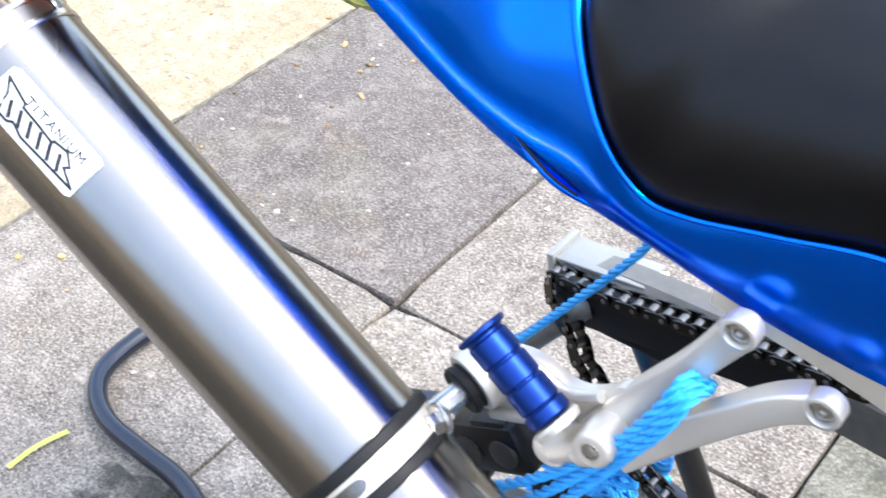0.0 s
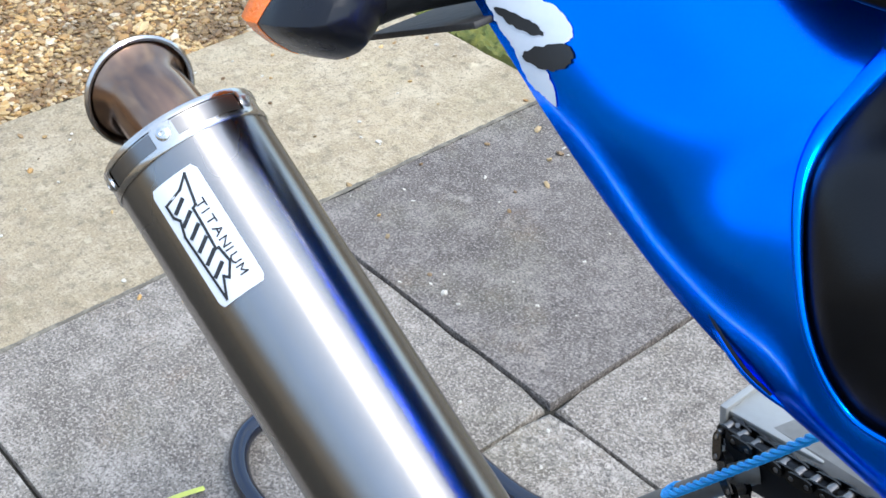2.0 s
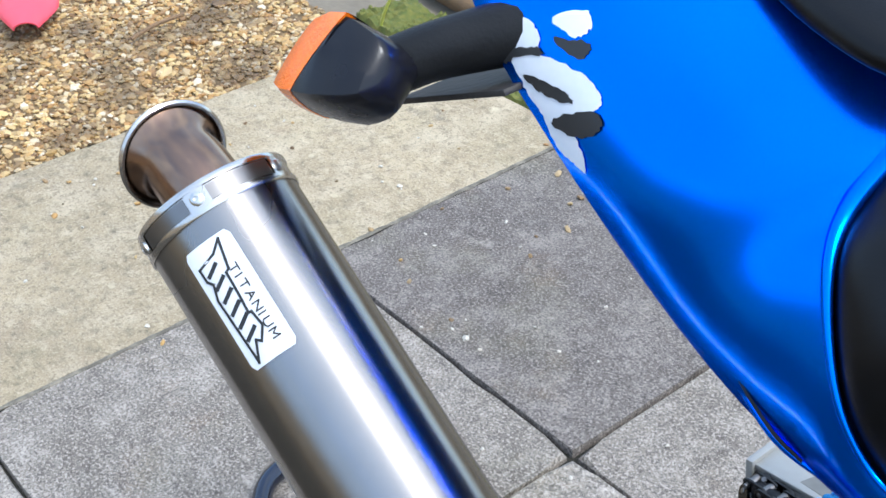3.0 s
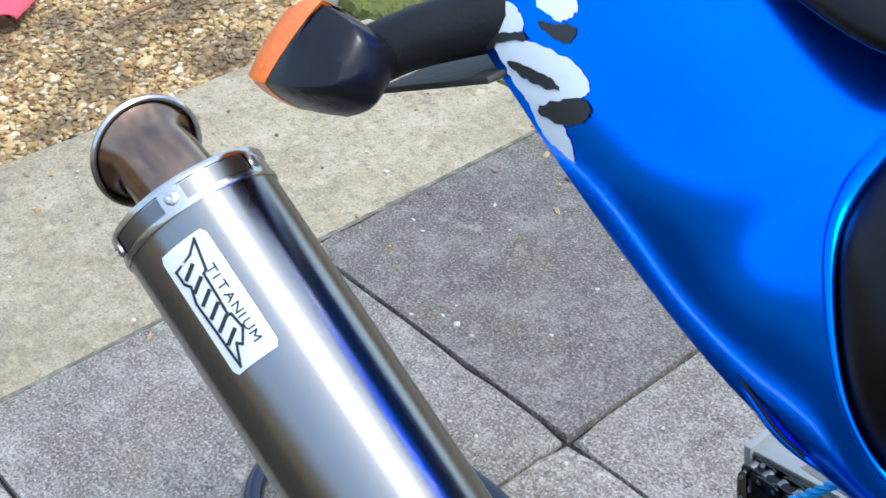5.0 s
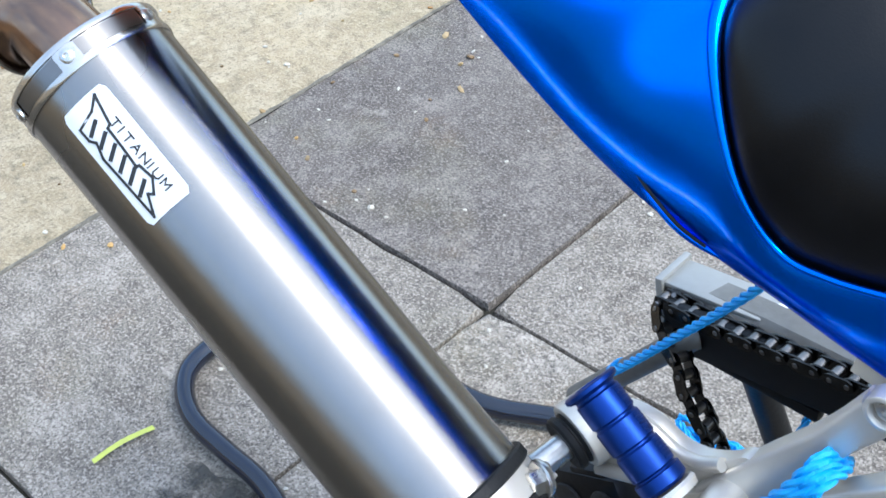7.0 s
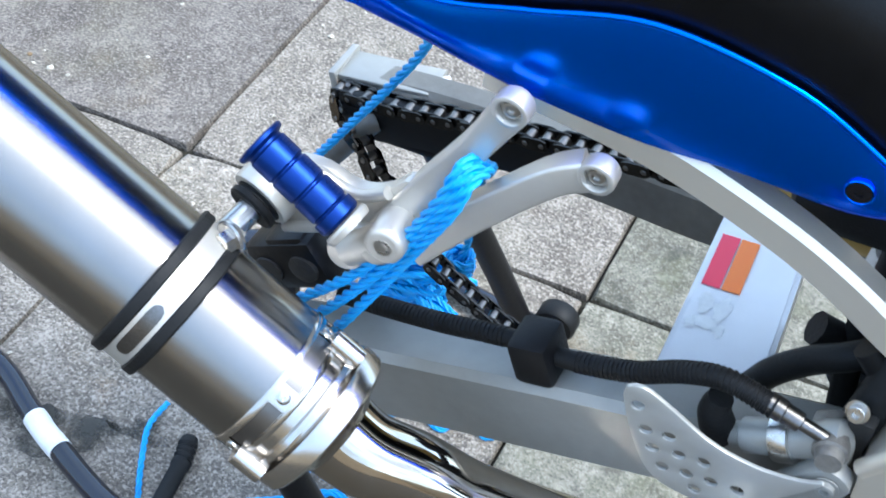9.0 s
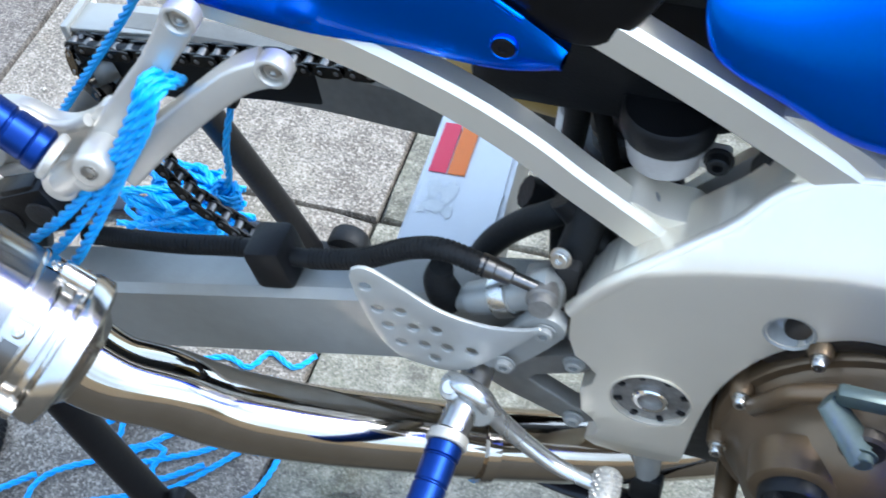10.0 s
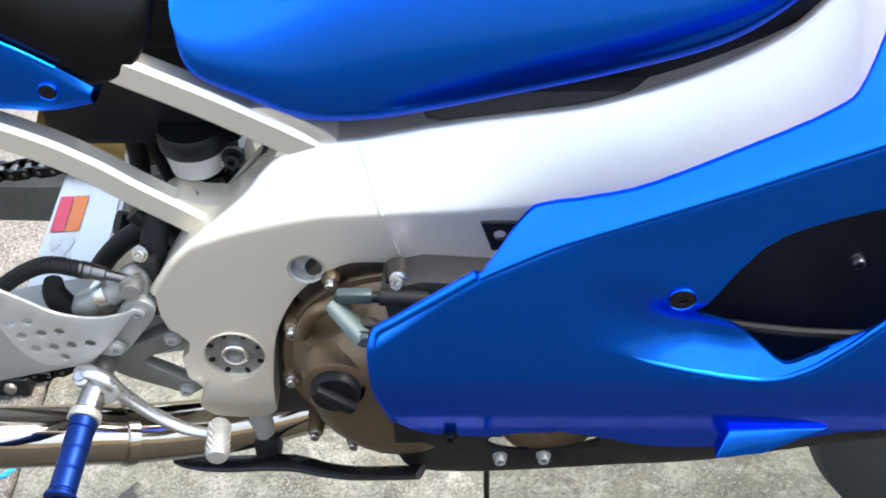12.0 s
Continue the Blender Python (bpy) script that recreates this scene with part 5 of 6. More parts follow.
part("outlet_rim", revolve(bend[-1][0], bend[-1][1], [(-0.0018, rim_r - 0.0005), (-0.0022, rim_r + 0.0012), (-0.0008, rim_r + 0.0026), (0.0012, rim_r + 0.0022), (0.0022, rim_r), (0.0014, rim_r - 0.0022), (-0.0004, rim_r - 0.0018)], 64, cap=False), M_CAP, can)

# maker's plate: white, with plain lettering shapes
LA = 43.5
plate_bm = bmesh.new()
rows = []
for s in np.linspace(-0.0115, 0.0665, 24):
    t = abs((s - 0.0275) / 0.039)
    w = 18.4 - 2.6 * max(0.0, (t - 0.88) / 0.12) ** 2.5
    rows.append([on_can(s, LA + a, 0.0008) for a in np.linspace(-w, w, 14)])
ring_skin(plate_bm, rows, cap=False, close=False)
maker = part("maker_plate", plate_bm, M_LABEL, can, "white maker's plate with black lettering")


def inked(strokes, name, width, parent, lift=0.0013):
    """Strokes drawn on the can, each a run of (along, degrees round) points."""
    bm = bmesh.new()
    for run in strokes:
        for (s0, a0), (s1, a1) in zip(run, run[1:]):
            L = math.hypot(s1 - s0, (a1 - a0) * SR * math.pi / 180)
            if L < 1e-6:
                continue
            ns, na = -(a1 - a0) * SR * math.pi / 180 / L * width / 2, (s1 - s0) / L * width / 2 / (SR * math.pi / 180)
            es, ea = (s1 - s0) / L * width / 2, (a1 - a0) / L * width / 2
            q = [(s0 - es + ns, a0 - ea + na), (s0 - es - ns, a0 - ea - na), (s1 + es - ns, a1 + ea - na), (s1 + es + ns, a1 + ea + na)]
            bm.faces.new([bm.verts.new(on_can(s, LA - a, lift)) for s, a in q])
    return part(name, bm, M_INK, parent)


def block_letters(word, s0, pitch, a_mid, height, slant=0.0):
    """Plain capitals as strokes, running along the can; unit cell 0..1 by 0..1."""
    cells = {"T": [[(0, 1), (1, 1)], [(0.5, 1), (0.5, 0)]], "I": [[(0.5, 0), (0.5, 1)]], "A": [[(0, 0), (0.5, 1), (1, 0)], [(0.22, 0.4), (0.78, 0.4)]], "N": [[(0, 0), (0, 1), (1, 0), (1, 1)]],
             "U": [[(0, 1), (0, 0.2), (0.25, 0), (0.75, 0), (1, 0.2), (1, 1)]], "M": [[(0, 0), (0, 1), (0.5, 0.35), (1, 1), (1, 0)]]}
    out, s = [], s0
    for ch in word:
        w = 0.25 if ch == "I" else 1.0
        for run in cells[ch]:
            out.append([(s + (x if w == 1 else 0) * pitch * 0.66, a_mid + (y - 0.5) * height) for x, y in run])
        s += pitch * (w if w == 1 else 0.5)
    return out


inked(block_letters("TITANIUM", 0.0085, 0.0073, 8.5, 5.2), "lettering", 0.0009, maker)
logo = [[(-0.0085, 9.5), (0.0095, 5.2), (0.0105, 2.5), (0.0235, 2.0), (0.0370, 1.0), (0.0372, 3.0), (0.0470, 4.6), (0.0545, -1.5), (0.0520, -4.5), (0.0635, -11.0), (0.0350, -12.3), (0.0210, -13.0), (0.0120, -9.5), (0.0085, -12.6), (0.0005, -12.8), (-0.0025, 1.5), (-0.0085, 9.5)]]
bars = [[(0.003 + 0.0085 * k, -1.0), (0.007 + 0.0085 * k, -9.0)] for k in range(6)]
inked(bars, "logo_shape", 0.0026, maker)
inked(logo, "logo_shape", 0.0016, maker)

# hanger clamp
for s in (0.2940, 0.3175):
    part("clamp_rubber", revolve(S0 + SD * s, SD, [(-0.0042, SR - 0.0005), (-0.0042, SR + 0.003), (-0.003, SR + 0.0042), (0.003, SR + 0.0042), (0.0042, SR + 0.003), (0.0042, SR - 0.0005)], 72), M_RUBBER, can, "black rubber clamp edge")
band = part("clamp_band", revolve(S0 + SD * 0.3058, SD, [(-0.009, SR), (-0.009, SR + 0.0025), (0.009, SR + 0.0025), (0.009, SR)], 72), M_ALU, can, "alloy hanger clamp")
slot_bm = bmesh.new()
rows = []
for a in np.linspace(37, 87, 20):
    e = min(1.0, math.sqrt(max(0.02, 1 - ((a - 62) / 25.2) ** 8)))
    rows.append([on_can(0.3058 + x * 0.0046 * e, a, 0.0029) for x in (-1, -0.5, 0, 0.5, 1)])
ring_skin(slot_bm, rows, cap=False, close=False)
part("clamp_slot", slot_bm, M_STEEL, band)
CB = V((0.655, -0.650, 0.749))
ears = bmesh.new()
for k in (-1, 1):
    tube([on_can(0.306, -52 + 6 * k, 0.001), (on_can(0.306, -52 + 6 * k, 0.001) + CB) / 2, CB + V((0.004 * k, 0.002, 0.0))], 0.010, 12, 4, ears, flat=0.35)
part("clamp_ear", ears, M_ALU, can)
part("clamp_washer", revolve(CB + V((0.003, 0.004, 0)), (-0.25, -0.95, 0.15), [(0, 0.0108), (0.0012, 0.0116), (0.0030, 0.0116), (0.0038, 0.0106), (0.0038, 0)], 28), M_BOLT, can)
hexbolt(CB + V((0.003, 0.001, 0)), (-0.25, -0.95, 0.15), 0.0070, 0.008, can, "clamp_bolt")

# front end of the silencer and the link pipe
part("front_cap", revolve(S0, SD, [(0.400, SR - 0.002), (0.412, SR - 0.002), (0.413, SR + 0.002), (0.4165, SR + 0.003), (0.4180, SR - 0.004), (0.4200, SR - 0.004), (0.4210, SR + 0.003), (0.4250, SR + 0.0045), (0.4340, SR + 0.004), (0.4365, SR + 0.001), (0.4375, SR - 0.006), (0.4400, 0.036), (0.4430, 0.0330), (0.446, 0.0300)], 72), M_CAP, can, "polished front cap")
for a in (91, -24, 211):
    o = (SU * math.cos(radians(a)) + SV * math.sin(radians(a)))
    c = S0 + SD * 0.408 + o * (SR + 0.004)
    part("spring_lug", tube([c - SD * 0.010, c + SD * 0.011], 0.0075, 14, 3), M_CAP, can)
link = [(0.725, -0.6768, 0.6415, 1.1), (0.735, -0.6765, 0.634, 1.06), (0.757, -0.674, 0.617, 1.0), (0.785, -0.661, 0.594), (0.812, -0.650, 0.568), (0.845, -0.636, 0.545), (0.885, -0.618, 0.522), (0.94, -0.593, 0.495), (1.00, -0.565, 0.465), (1.08, -0.53, 0.44), (1.20, -0.48, 0.43)]
part("link_pipe", tube(link, 0.0285, 32), M_PIPE, bike, "polished stainless exhaust link pipe")
part("pipe_clip", revolve((0.978, -0.576, 0.476), (0.86, 0.40, -0.35), [(-0.005, 0.0295), (-0.005, 0.0312), (0.005, 0.0312), (0.005, 0.0295)], 40), M_PIPE, bike)

# indicator
IX = V((1.0, 0.05, 0.25)).normalized()
IZ = (UP - IX * UP.dot(IX)).normalized()
IY = IZ.cross(IX)
IC = V((0.385, -0.614, 1.001))


def lamp_ring(s, w, h, slant=0.0):
    """One cross-section of the indicator: a soft lozenge with an upper and a lower half of unlike height."""
    ring = []
    for a in np.linspace(0, 2 * math.pi, 40, endpoint=False):
        ca, sa = math.cos(a), math.sin(a)
        k = 1 / (abs(ca) ** 1.16 + abs(sa) ** 1.16) ** (1 / 1.16)
        ring.append(IC + IX * (s + slant * sa * k) + IY * (w * ca * k) + IZ * (h * sa * k * (1.0 if sa > 0 else 0.92)))
    return ring


ind = bmesh.new()
ring_skin(ind, [lamp_ring(*q) for q in ((-0.002, 0.0350, 0.0360, 0.022), (0.008, 0.0354, 0.0362, 0.012), (0.016, 0.0350, 0.0350), (0.028, 0.0325, 0.0315), (0.040, 0.0285, 0.0265), (0.048, 0.0230, 0.0210), (0.0515, 0.012, 0.012))])
bmesh.ops.recalc_face_normals(ind, faces=ind.faces[:])
indicator = part("indicator", ind, M_GLOSSBLACK, bike, "black indicator with an amber lens")
lens = bmesh.new()
ring_skin(lens, [lamp_ring(*q) for q in ((-0.0015, 0.0355, 0.0365, 0.022), (-0.014, 0.0350, 0.0356, 0.018), (-0.026, 0.0300, 0.0300, 0.012), (-0.035, 0.019, 0.019, 0.005), (-0.038, 0.007, 0.007, 0.001))])
bmesh.ops.recalc_face_normals(lens, faces=lens.faces[:])
part("lens", lens, M_LENS, indicator, "amber indicator lens")
part("indicator_stem", tube([(0.405, -0.600, 1.002, 0.95), (0.425, -0.575, 1.015, 0.95), (0.462, -0.535, 1.030, 1.1)], 0.018, 16), M_RUBBER, indicator)
part("plate_holder", box((0.43, -0.520, 0.985), (0.11, 0.10, 0.004), Matrix.Rotation(radians(-25), 4, "Y"), 0.001), M_ENGINE, bike, "dark grey number plate bracket")

# tail decal: plain pale and dark shapes
from mathutils.bvhtree import BVHTree

tail_bm = bmesh.new()
tail_bm.from_mesh(tail.data)
tail_tree = BVHTree.FromBMesh(tail_bm)
tail_bm.free()


def decal(outline, name, material, lift, label=""):
    rag = random.Random(len(outline))
    bm = plate([(x + rag.uniform(-0.0009, 0.0009), z + rag.uniform(-0.0009, 0.0009)) for x, z in smooth2(outline, 6)], lambda x, z: -0.60, 0.0002, (), 0.008)
    bmesh.ops.delete(bm, geom=[f for f in bm.faces if f.normal.y > -0.5], context="FACES")
    for q in bm.verts:
        start = V((0.93, -0.97, 1.33))
        hit, nor, _, _ = tail_tree.ray_cast(start, (V((q.co.x, -0.562, q.co.z)) - start).normalized())
        if hit is None:
            hit, nor, _, _ = tail_tree.find_nearest((q.co.x, -0.562, q.co.z))
        if nor.dot(start - hit) < 0:
            nor = -nor
        q.co = hit + nor * lift
    return part(name, bm, material, tail, label)


decal([(0.478, 1.025), (0.487, 1.033), (0.504, 1.037), (0.534, 1.037), (0.544, 1.031), (0.546, 1.025), (0.535, 1.014), (0.525, 1.010), (0.518, 1.003), (0.530, 0.997), (0.538, 0.981), (0.528, 0.982), (0.515, 0.987), (0.503, 1.001), (0.494, 1.007), (0.485, 1.016)], "decal", M_DECALW, 0.0008, "pale grey sticker shape with dark edges")
decal([(0.487, 1.019), (0.500, 1.022), (0.520, 1.022), (0.526, 1.018), (0.516, 1.015), (0.500, 1.015)], "decal_shade", M_INK, 0.0013)
decal([(0.523, 1.010), (0.543, 1.019), (0.547, 1.012), (0.536, 1.001), (0.523, 0.998), (0.510, 1.000)], "decal_shade", M_INK, 0.0013)
decal([(0.452, 1.034), (0.470, 1.045), (0.487, 1.053), (0.497, 1.050), (0.499, 1.040), (0.490, 1.034), (0.479, 1.026), (0.466, 1.024)], "decal", M_DECALW, 0.0008)
decal([(0.466, 1.026), (0.480, 1.033), (0.498, 1.040), (0.501, 1.036), (0.484, 1.030), (0.474, 1.022)], "decal_shade", M_INK, 0.0013)
decal([(0.508, 1.060), (0.532, 1.073), (0.536, 1.064), (0.528, 1.056), (0.518, 1.056)], "decal", M_DECALW, 0.0008)
decal([(0.509, 1.049), (0.522, 1.053), (0.536, 1.056), (0.534, 1.048), (0.524, 1.044)], "decal_shade", M_INK, 0.0008)

# front tyre
part("front_tyre", revolve((1.99, MID + 0.06, 0.30), (0, 1, 0), [(-0.06, 0.22), (-0.058, 0.26), (-0.045, 0.288), (-0.02, 0.299), (0.02, 0.299), (0.045, 0.288), (0.058, 0.26), (0.06, 0.22)], 64), M_TYRE, bike, "black front tyre")

# drive chain
def chain(points, name, label):
    """Inner and outer link plates with rollers along a line, pitch 15.9 mm."""
    p = resample(spline(points, 12), 0.0159)
    bm, rollers = bmesh.new(), bmesh.new()
    for i in range(len(p) - 1):
        a, b = V(p[i]), V(p[i + 1])
        d = (b - a).normalized()
        side = V((0, 1, 0)) - d * d.y
        side = side.normalized() if side.length > 0.2 else V((1, 0, 0))
        off = 0.0095 if i % 2 else 0.0065
        up = d.cross(side)
        for k in (-1, 1):
            loop = []
            for q, c0 in ((a, math.pi / 2), (b, -math.pi / 2)):
                for j in range(5):
                    w = c0 + math.pi * j / 4
                    loop.append(q + side * k * off + d * math.cos(w) * 0.0066 + up * math.sin(w) * 0.0064)
            near = [bm.verts.new(q - side * 0.0009) for q in loop]
            far = [bm.verts.new(q + side * 0.0009) for q in loop]
            bm.faces.new(near[::-1])
            bm.faces.new(far)
            for j in range(len(loop)):
                bm.faces.new((near[j], near[(j + 1) % 10], far[(j + 1) % 10], far[j]))
        revolve(a - side * 0.006, side, [(0, 0.0050), (0.012, 0.0050)], 10, rollers)
        revolve(a - side * 0.0112, side, [(0, 0.0022), (0.0004, 0.0026), (0.022, 0.0026), (0.0224, 0.0022)], 8, rollers)
    bmesh.ops.recalc_face_normals(bm, faces=bm.faces[:])
    ob = part(name, bm, M_CHAIN, bike, label)
    part("roller_run", rollers, M_STEEL, ob, "bright worn rollers and pins")["kind"] = "stuff"
    return ob


chain([(0.495, -0.287, 0.526), (0.56, -0.293, 0.535), (0.64, -0.299, 0.553), (0.74, -0.309, 0.575), (0.90, -0.326, 0.608), (1.05, -0.34, 0.64)], "drive_chain", "oily drive chain")
chain([(0.500, -0.277, 0.524), (0.498, -0.292, 0.512), (0.520, -0.308, 0.500), (0.538, -0.316, 0.493), (0.553, -0.325, 0.473), (0.572, -0.330, 0.458), (0.592, -0.330, 0.420), (0.611, -0.330, 0.386), (0.634, -0.330, 0.367), (0.665, -0.330, 0.345), (0.693, -0.330, 0.327), (0.717, -0.330, 0.313), (0.757, -0.332, 0.302), (0.80, -0.335, 0.30), (0.83, -0.33, 0.31)], "drive_chain", "slack oily drive chain run")

# ---- paddock stand ----
stand = thing("paddock_stand", (0.40, -0.32, 0.0), "black tubular paddock stand holding up the swingarm", "stand")
loop = [(0.66, -0.550, 0.022), (0.56, -0.548, 0.022), (0.45, -0.556, 0.022), (0.34, -0.562, 0.022), (0.27, -0.552, 0.022), (0.14, -0.503, 0.022), (0.06, -0.465, 0.022), (0.0, -0.450, 0.022), (-0.07, -0.447, 0.022),
        (-0.15, -0.440, 0.022), (-0.21, -0.410, 0.022), (-0.240, -0.36, 0.022), (-0.240, -0.26, 0.022), (-0.21, -0.21, 0.022), (-0.15, -0.18, 0.022), (-0.03, -0.17, 0.022), (0.13, -0.165, 0.022), (0.25, -0.110, 0.022), (0.40, -0.07, 0.022), (0.60, -0.092, 0.022)]
part("base_tube", tube(loop, 0.0145, 14), M_STANDBLUE, stand, "dark blue-black bent handle tube")
part("tape", tube([(0.135, -0.5015, 0.022), (0.165, -0.5145, 0.022), (0.195, -0.5255, 0.022)], 0.0155, 14, 4), M_WHITE, stand, "white paper tape")
part("upright", tube([(0.672, -0.552, 0.03), (0.60, -0.553, 0.225), (0.525, -0.553, 0.44)], 0.0165, 14, 4), M_STAND, stand)
part("upright", tube([(0.606, -0.098, 0.03), (0.575, -0.130, 0.18), (0.52, -0.195, 0.445)], 0.0165, 14, 4), M_STAND, stand)
part("gusset", plate(smooth2([(0.603, 0.115), (0.645, 0.183), (0.672, 0.150), (0.704, 0.106), (0.690, 0.046), (0.655, 0.030), (0.628, 0.046)], 3), lambda x, z: -0.568, 0.030, [arc(0.658, 0.060, 0.008, 12)], 0, 0.003), M_STAND, stand, "black gusset plate at the stand foot")
part("rust_spot", revolve((0.682, -0.5683, 0.132), RIGHT, [(0, 0.0085), (0.0006, 0.0078), (0.0006, 0)], 14), M_RUST, stand, "orange rust spot")
part("gusset_nut", revolve((0.658, -0.556, 0.060), RIGHT, [(0, 0.0075), (0.004, 0.0075), (0.004, 0)], 6), M_SWING_D, stand)
for x, y in ((0.672, -0.552), (0.618, -0.098)):
    part("foot", box((x, y, 0.019), (0.055, 0.034, 0.036), None, 0.006), M_STAND, stand)
    part("foot_bolt", revolve((x, y - 0.017, 0.022), RIGHT, [(0, 0.010), (0.006, 0.009), (0.006, 0)], 12), M_SWING_D, stand)
part("wheel", revolve((0.648, -0.074, 0.028), (0, 1, 0), [(-0.014, 0.015), (-0.014, 0.025), (-0.010, 0.028), (0.010, 0.028), (0.014, 0.025), (0.014, 0.015)], 24), M_RUBBER, stand)
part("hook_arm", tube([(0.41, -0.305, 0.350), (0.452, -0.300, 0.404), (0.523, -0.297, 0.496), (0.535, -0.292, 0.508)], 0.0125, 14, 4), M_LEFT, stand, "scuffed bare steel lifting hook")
for y, z in ((-0.553, 0.445), (-0.215, 0.452)):
    part("cradle", box((0.522, y, z), (0.05, 0.04, 0.012), Matrix.Rotation(radians(-10), 4, "Y"), 0.003), M_STAND, stand)

# ---- blue rope ----
RR = 0.0039
ropes = bmesh.new()
rope([(0.640, -0.345, 0.700), (0.611, -0.335, 0.643), (0.576, -0.335, 0.592), (0.538, -0.335, 0.540), (0.500, -0.335, 0.488), (0.474, -0.332, 0.453), (0.462, -0.318, 0.436), (0.455, -0.290, 0.420), (0.462, -0.272, 0.400)], RR * 1.15, bm=ropes)
tied = tagged(part("rope", ropes, M_ROPE, None), "bright blue polypropylene rope tying the slack chain to the peg bracket", "rope")
for k in range(3):
    o = 0.0036 * (k - 1)
    wrap = rope([(0.790 + o, -0.570, 0.800), (0.797 + o, -0.590, 0.820 - o), (0.795 + o, -0.606, 0.824 - o), (0.785 + o, -0.611, 0.800 - o), (0.762 + o, -0.612, 0.760 - o), (0.736 + 1.5 * o, -0.612, 0.720 - 1.5 * o),
                 (0.712 + 2.1 * o, -0.612, 0.686 - 2.3 * o), (0.688 + 2.8 * o, -0.612, 0.656 - 3.2 * o), (0.660 + 2.4 * o, -0.612, 0.630 - 3.2 * o), (0.63 + o, -0.60, 0.605 - o)], RR)
    part("wrap", wrap, M_ROPE, tied)
rs = random.Random(11)
for k in range(12):
    pts = [(0.540 + 0.056 * math.sin(2.4 * j + k) + 0.012 * rs.uniform(-1, 1), -0.240 + 0.030 * math.cos(1.7 * j + 2 * k) + 0.01 * rs.uniform(-1, 1), 0.250 + 0.044 * math.sin(1.3 * j + 3 * k)) for j in range(6)]
    part("tangle", rope(pts, RR, 0.006), M_ROPE, tied)
for k in range(10):
    pts = [(0.508 + 0.058 * math.sin(2.1 * j + 1.3 * k) + 0.012 * rs.uniform(-1, 1), -0.235 + 0.030 * math.cos(1.9 * j + 2 * k) + 0.01 * rs.uniform(-1, 1), 0.200 + 0.034 * math.sin(1.5 * j + 2.2 * k) + 0.3 * 0.06 * math.sin(2.1 * j + 1.3 * k)) for j in range(6)]
    part("tangle", rope(pts, RR, 0.006), M_ROPE, tied)
hang = bmesh.new()
rope([(0.648, -0.262, 0.500), (0.643, -0.30, 0.445), (0.637, -0.30, 0.395), (0.626, -0.30, 0.36)], RR, bm=hang)
for k in range(3):
    rope([(0.628 + 0.012 * math.cos(a), -0.300 + 0.012 * math.sin(a), 0.368 - 0.008 * k + 0.002 * math.sin(3 * a)) for a in np.linspace(0, 6.2, 9)], RR, bm=hang)
part("knot", hang, M_ROPE, tied)
ground_runs = [
    [(0.668, -0.362), (0.668, -0.41), (0.650, -0.455), (0.605, -0.482), (0.64, -0.475), (0.685, -0.454), (0.69, -0.475), (0.663, -0.504), (0.62, -0.50)],
    [(0.615, -0.363), (0.59, -0.40), (0.552, -0.424), (0.485, -0.452), (0.51, -0.42), (0.564, -0.369), (0.60, -0.34)],
    [(0.405, -0.367), (0.45, -0.38), (0.472, -0.403), (0.47, -0.44), (0.445, -0.43), (0.461, -0.397), (0.519, -0.372), (0.58, -0.35), (0.64, -0.35)],
    [(0.447, -0.517), (0.502, -0.493), (0.56, -0.465), (0.61, -0.41), (0.64, -0.37)],
    [(0.406, -0.535), (0.405, -0.505), (0.423, -0.479), (0.461, -0.452), (0.499, -0.424), (0.534, -0.419), (0.530, -0.445), (0.545, -0.457), (0.589, -0.425)],
    [(0.259, -0.40), (0.262, -0.44), (0.280, -0.478), (0.308, -0.526), (0.329, -0.545), (0.36, -0.53), (0.40, -0.49)],
    [(0.47, -0.30), (0.505, -0.292), (0.551, -0.272), (0.585, -0.279), (0.604, -0.251), (0.64, -0.264), (0.661, -0.24)],
    [(0.47, -0.23), (0.491, -0.202), (0.547, -0.196), (0.591, -0.182), (0.618, -0.166), (0.60, -0.20), (0.56, -0.24)],
    [(0.40, -0.42), (0.43, -0.40), (0.48, -0.39), (0.50, -0.36), (0.46, -0.345), (0.42, -0.36)],
]
for i, run in enumerate(ground_runs):
    part("coil", rope([(x, y, RR * 1.05 + 0.004 * (i % 3) * abs(math.sin(j))) for j, (x, y) in enumerate(run)], RR), M_ROPE, tied)

# ---- loose rod with a ribbed rubber grip ----
rod = thing("rubber_grip_rod", (0.33, -0.49, 0.0), "short black rod with a ribbed rubber collar lying on the slabs", "tool")
part("rod", revolve((0.343, -0.536, 0.013), V((-0.012, 0.07, 0.0)), [(0, 0.010), (0.001, 0.011), (0.060, 0.011), (0.062, 0.0125), (0.070, 0.0125)], 18), M_RUBBER, rod)
part("collar", revolve((0.331, -0.467, 0.013), V((-0.012, 0.035, 0.0)), [(0, 0.012), (0.004, 0.010), (0.008, 0.0125), (0.012, 0.010), (0.016, 0.0125), (0.020, 0.010), (0.024, 0.0125), (0.034, 0.010), (0.034, 0)], 18), M_RUBBER, rod)

# ---- unseen plain walls, added to close the place and shape its reflections ----
for nm, c, s, m in (("wall_south", (0.0, -6.0, 0.95), (22, 0.3, 1.9), M_WALL), ("wall_north", (0.0, 6.0, 0.55), (22, 0.2, 1.1), M_WALL), ("wall_west", (-10.9, -1.0, 0.9), (0.2, 13.8, 1.8), M_BROWNWALL), ("wall_east", (10.9, -1.0, 0.9), (0.2, 13.8, 1.8), M_WALL)):
    single(nm, box((c[0], c[1], c[2] - 0.02), s), m, "unseen plain boundary wall, added to shape reflections", "wall", "structure")

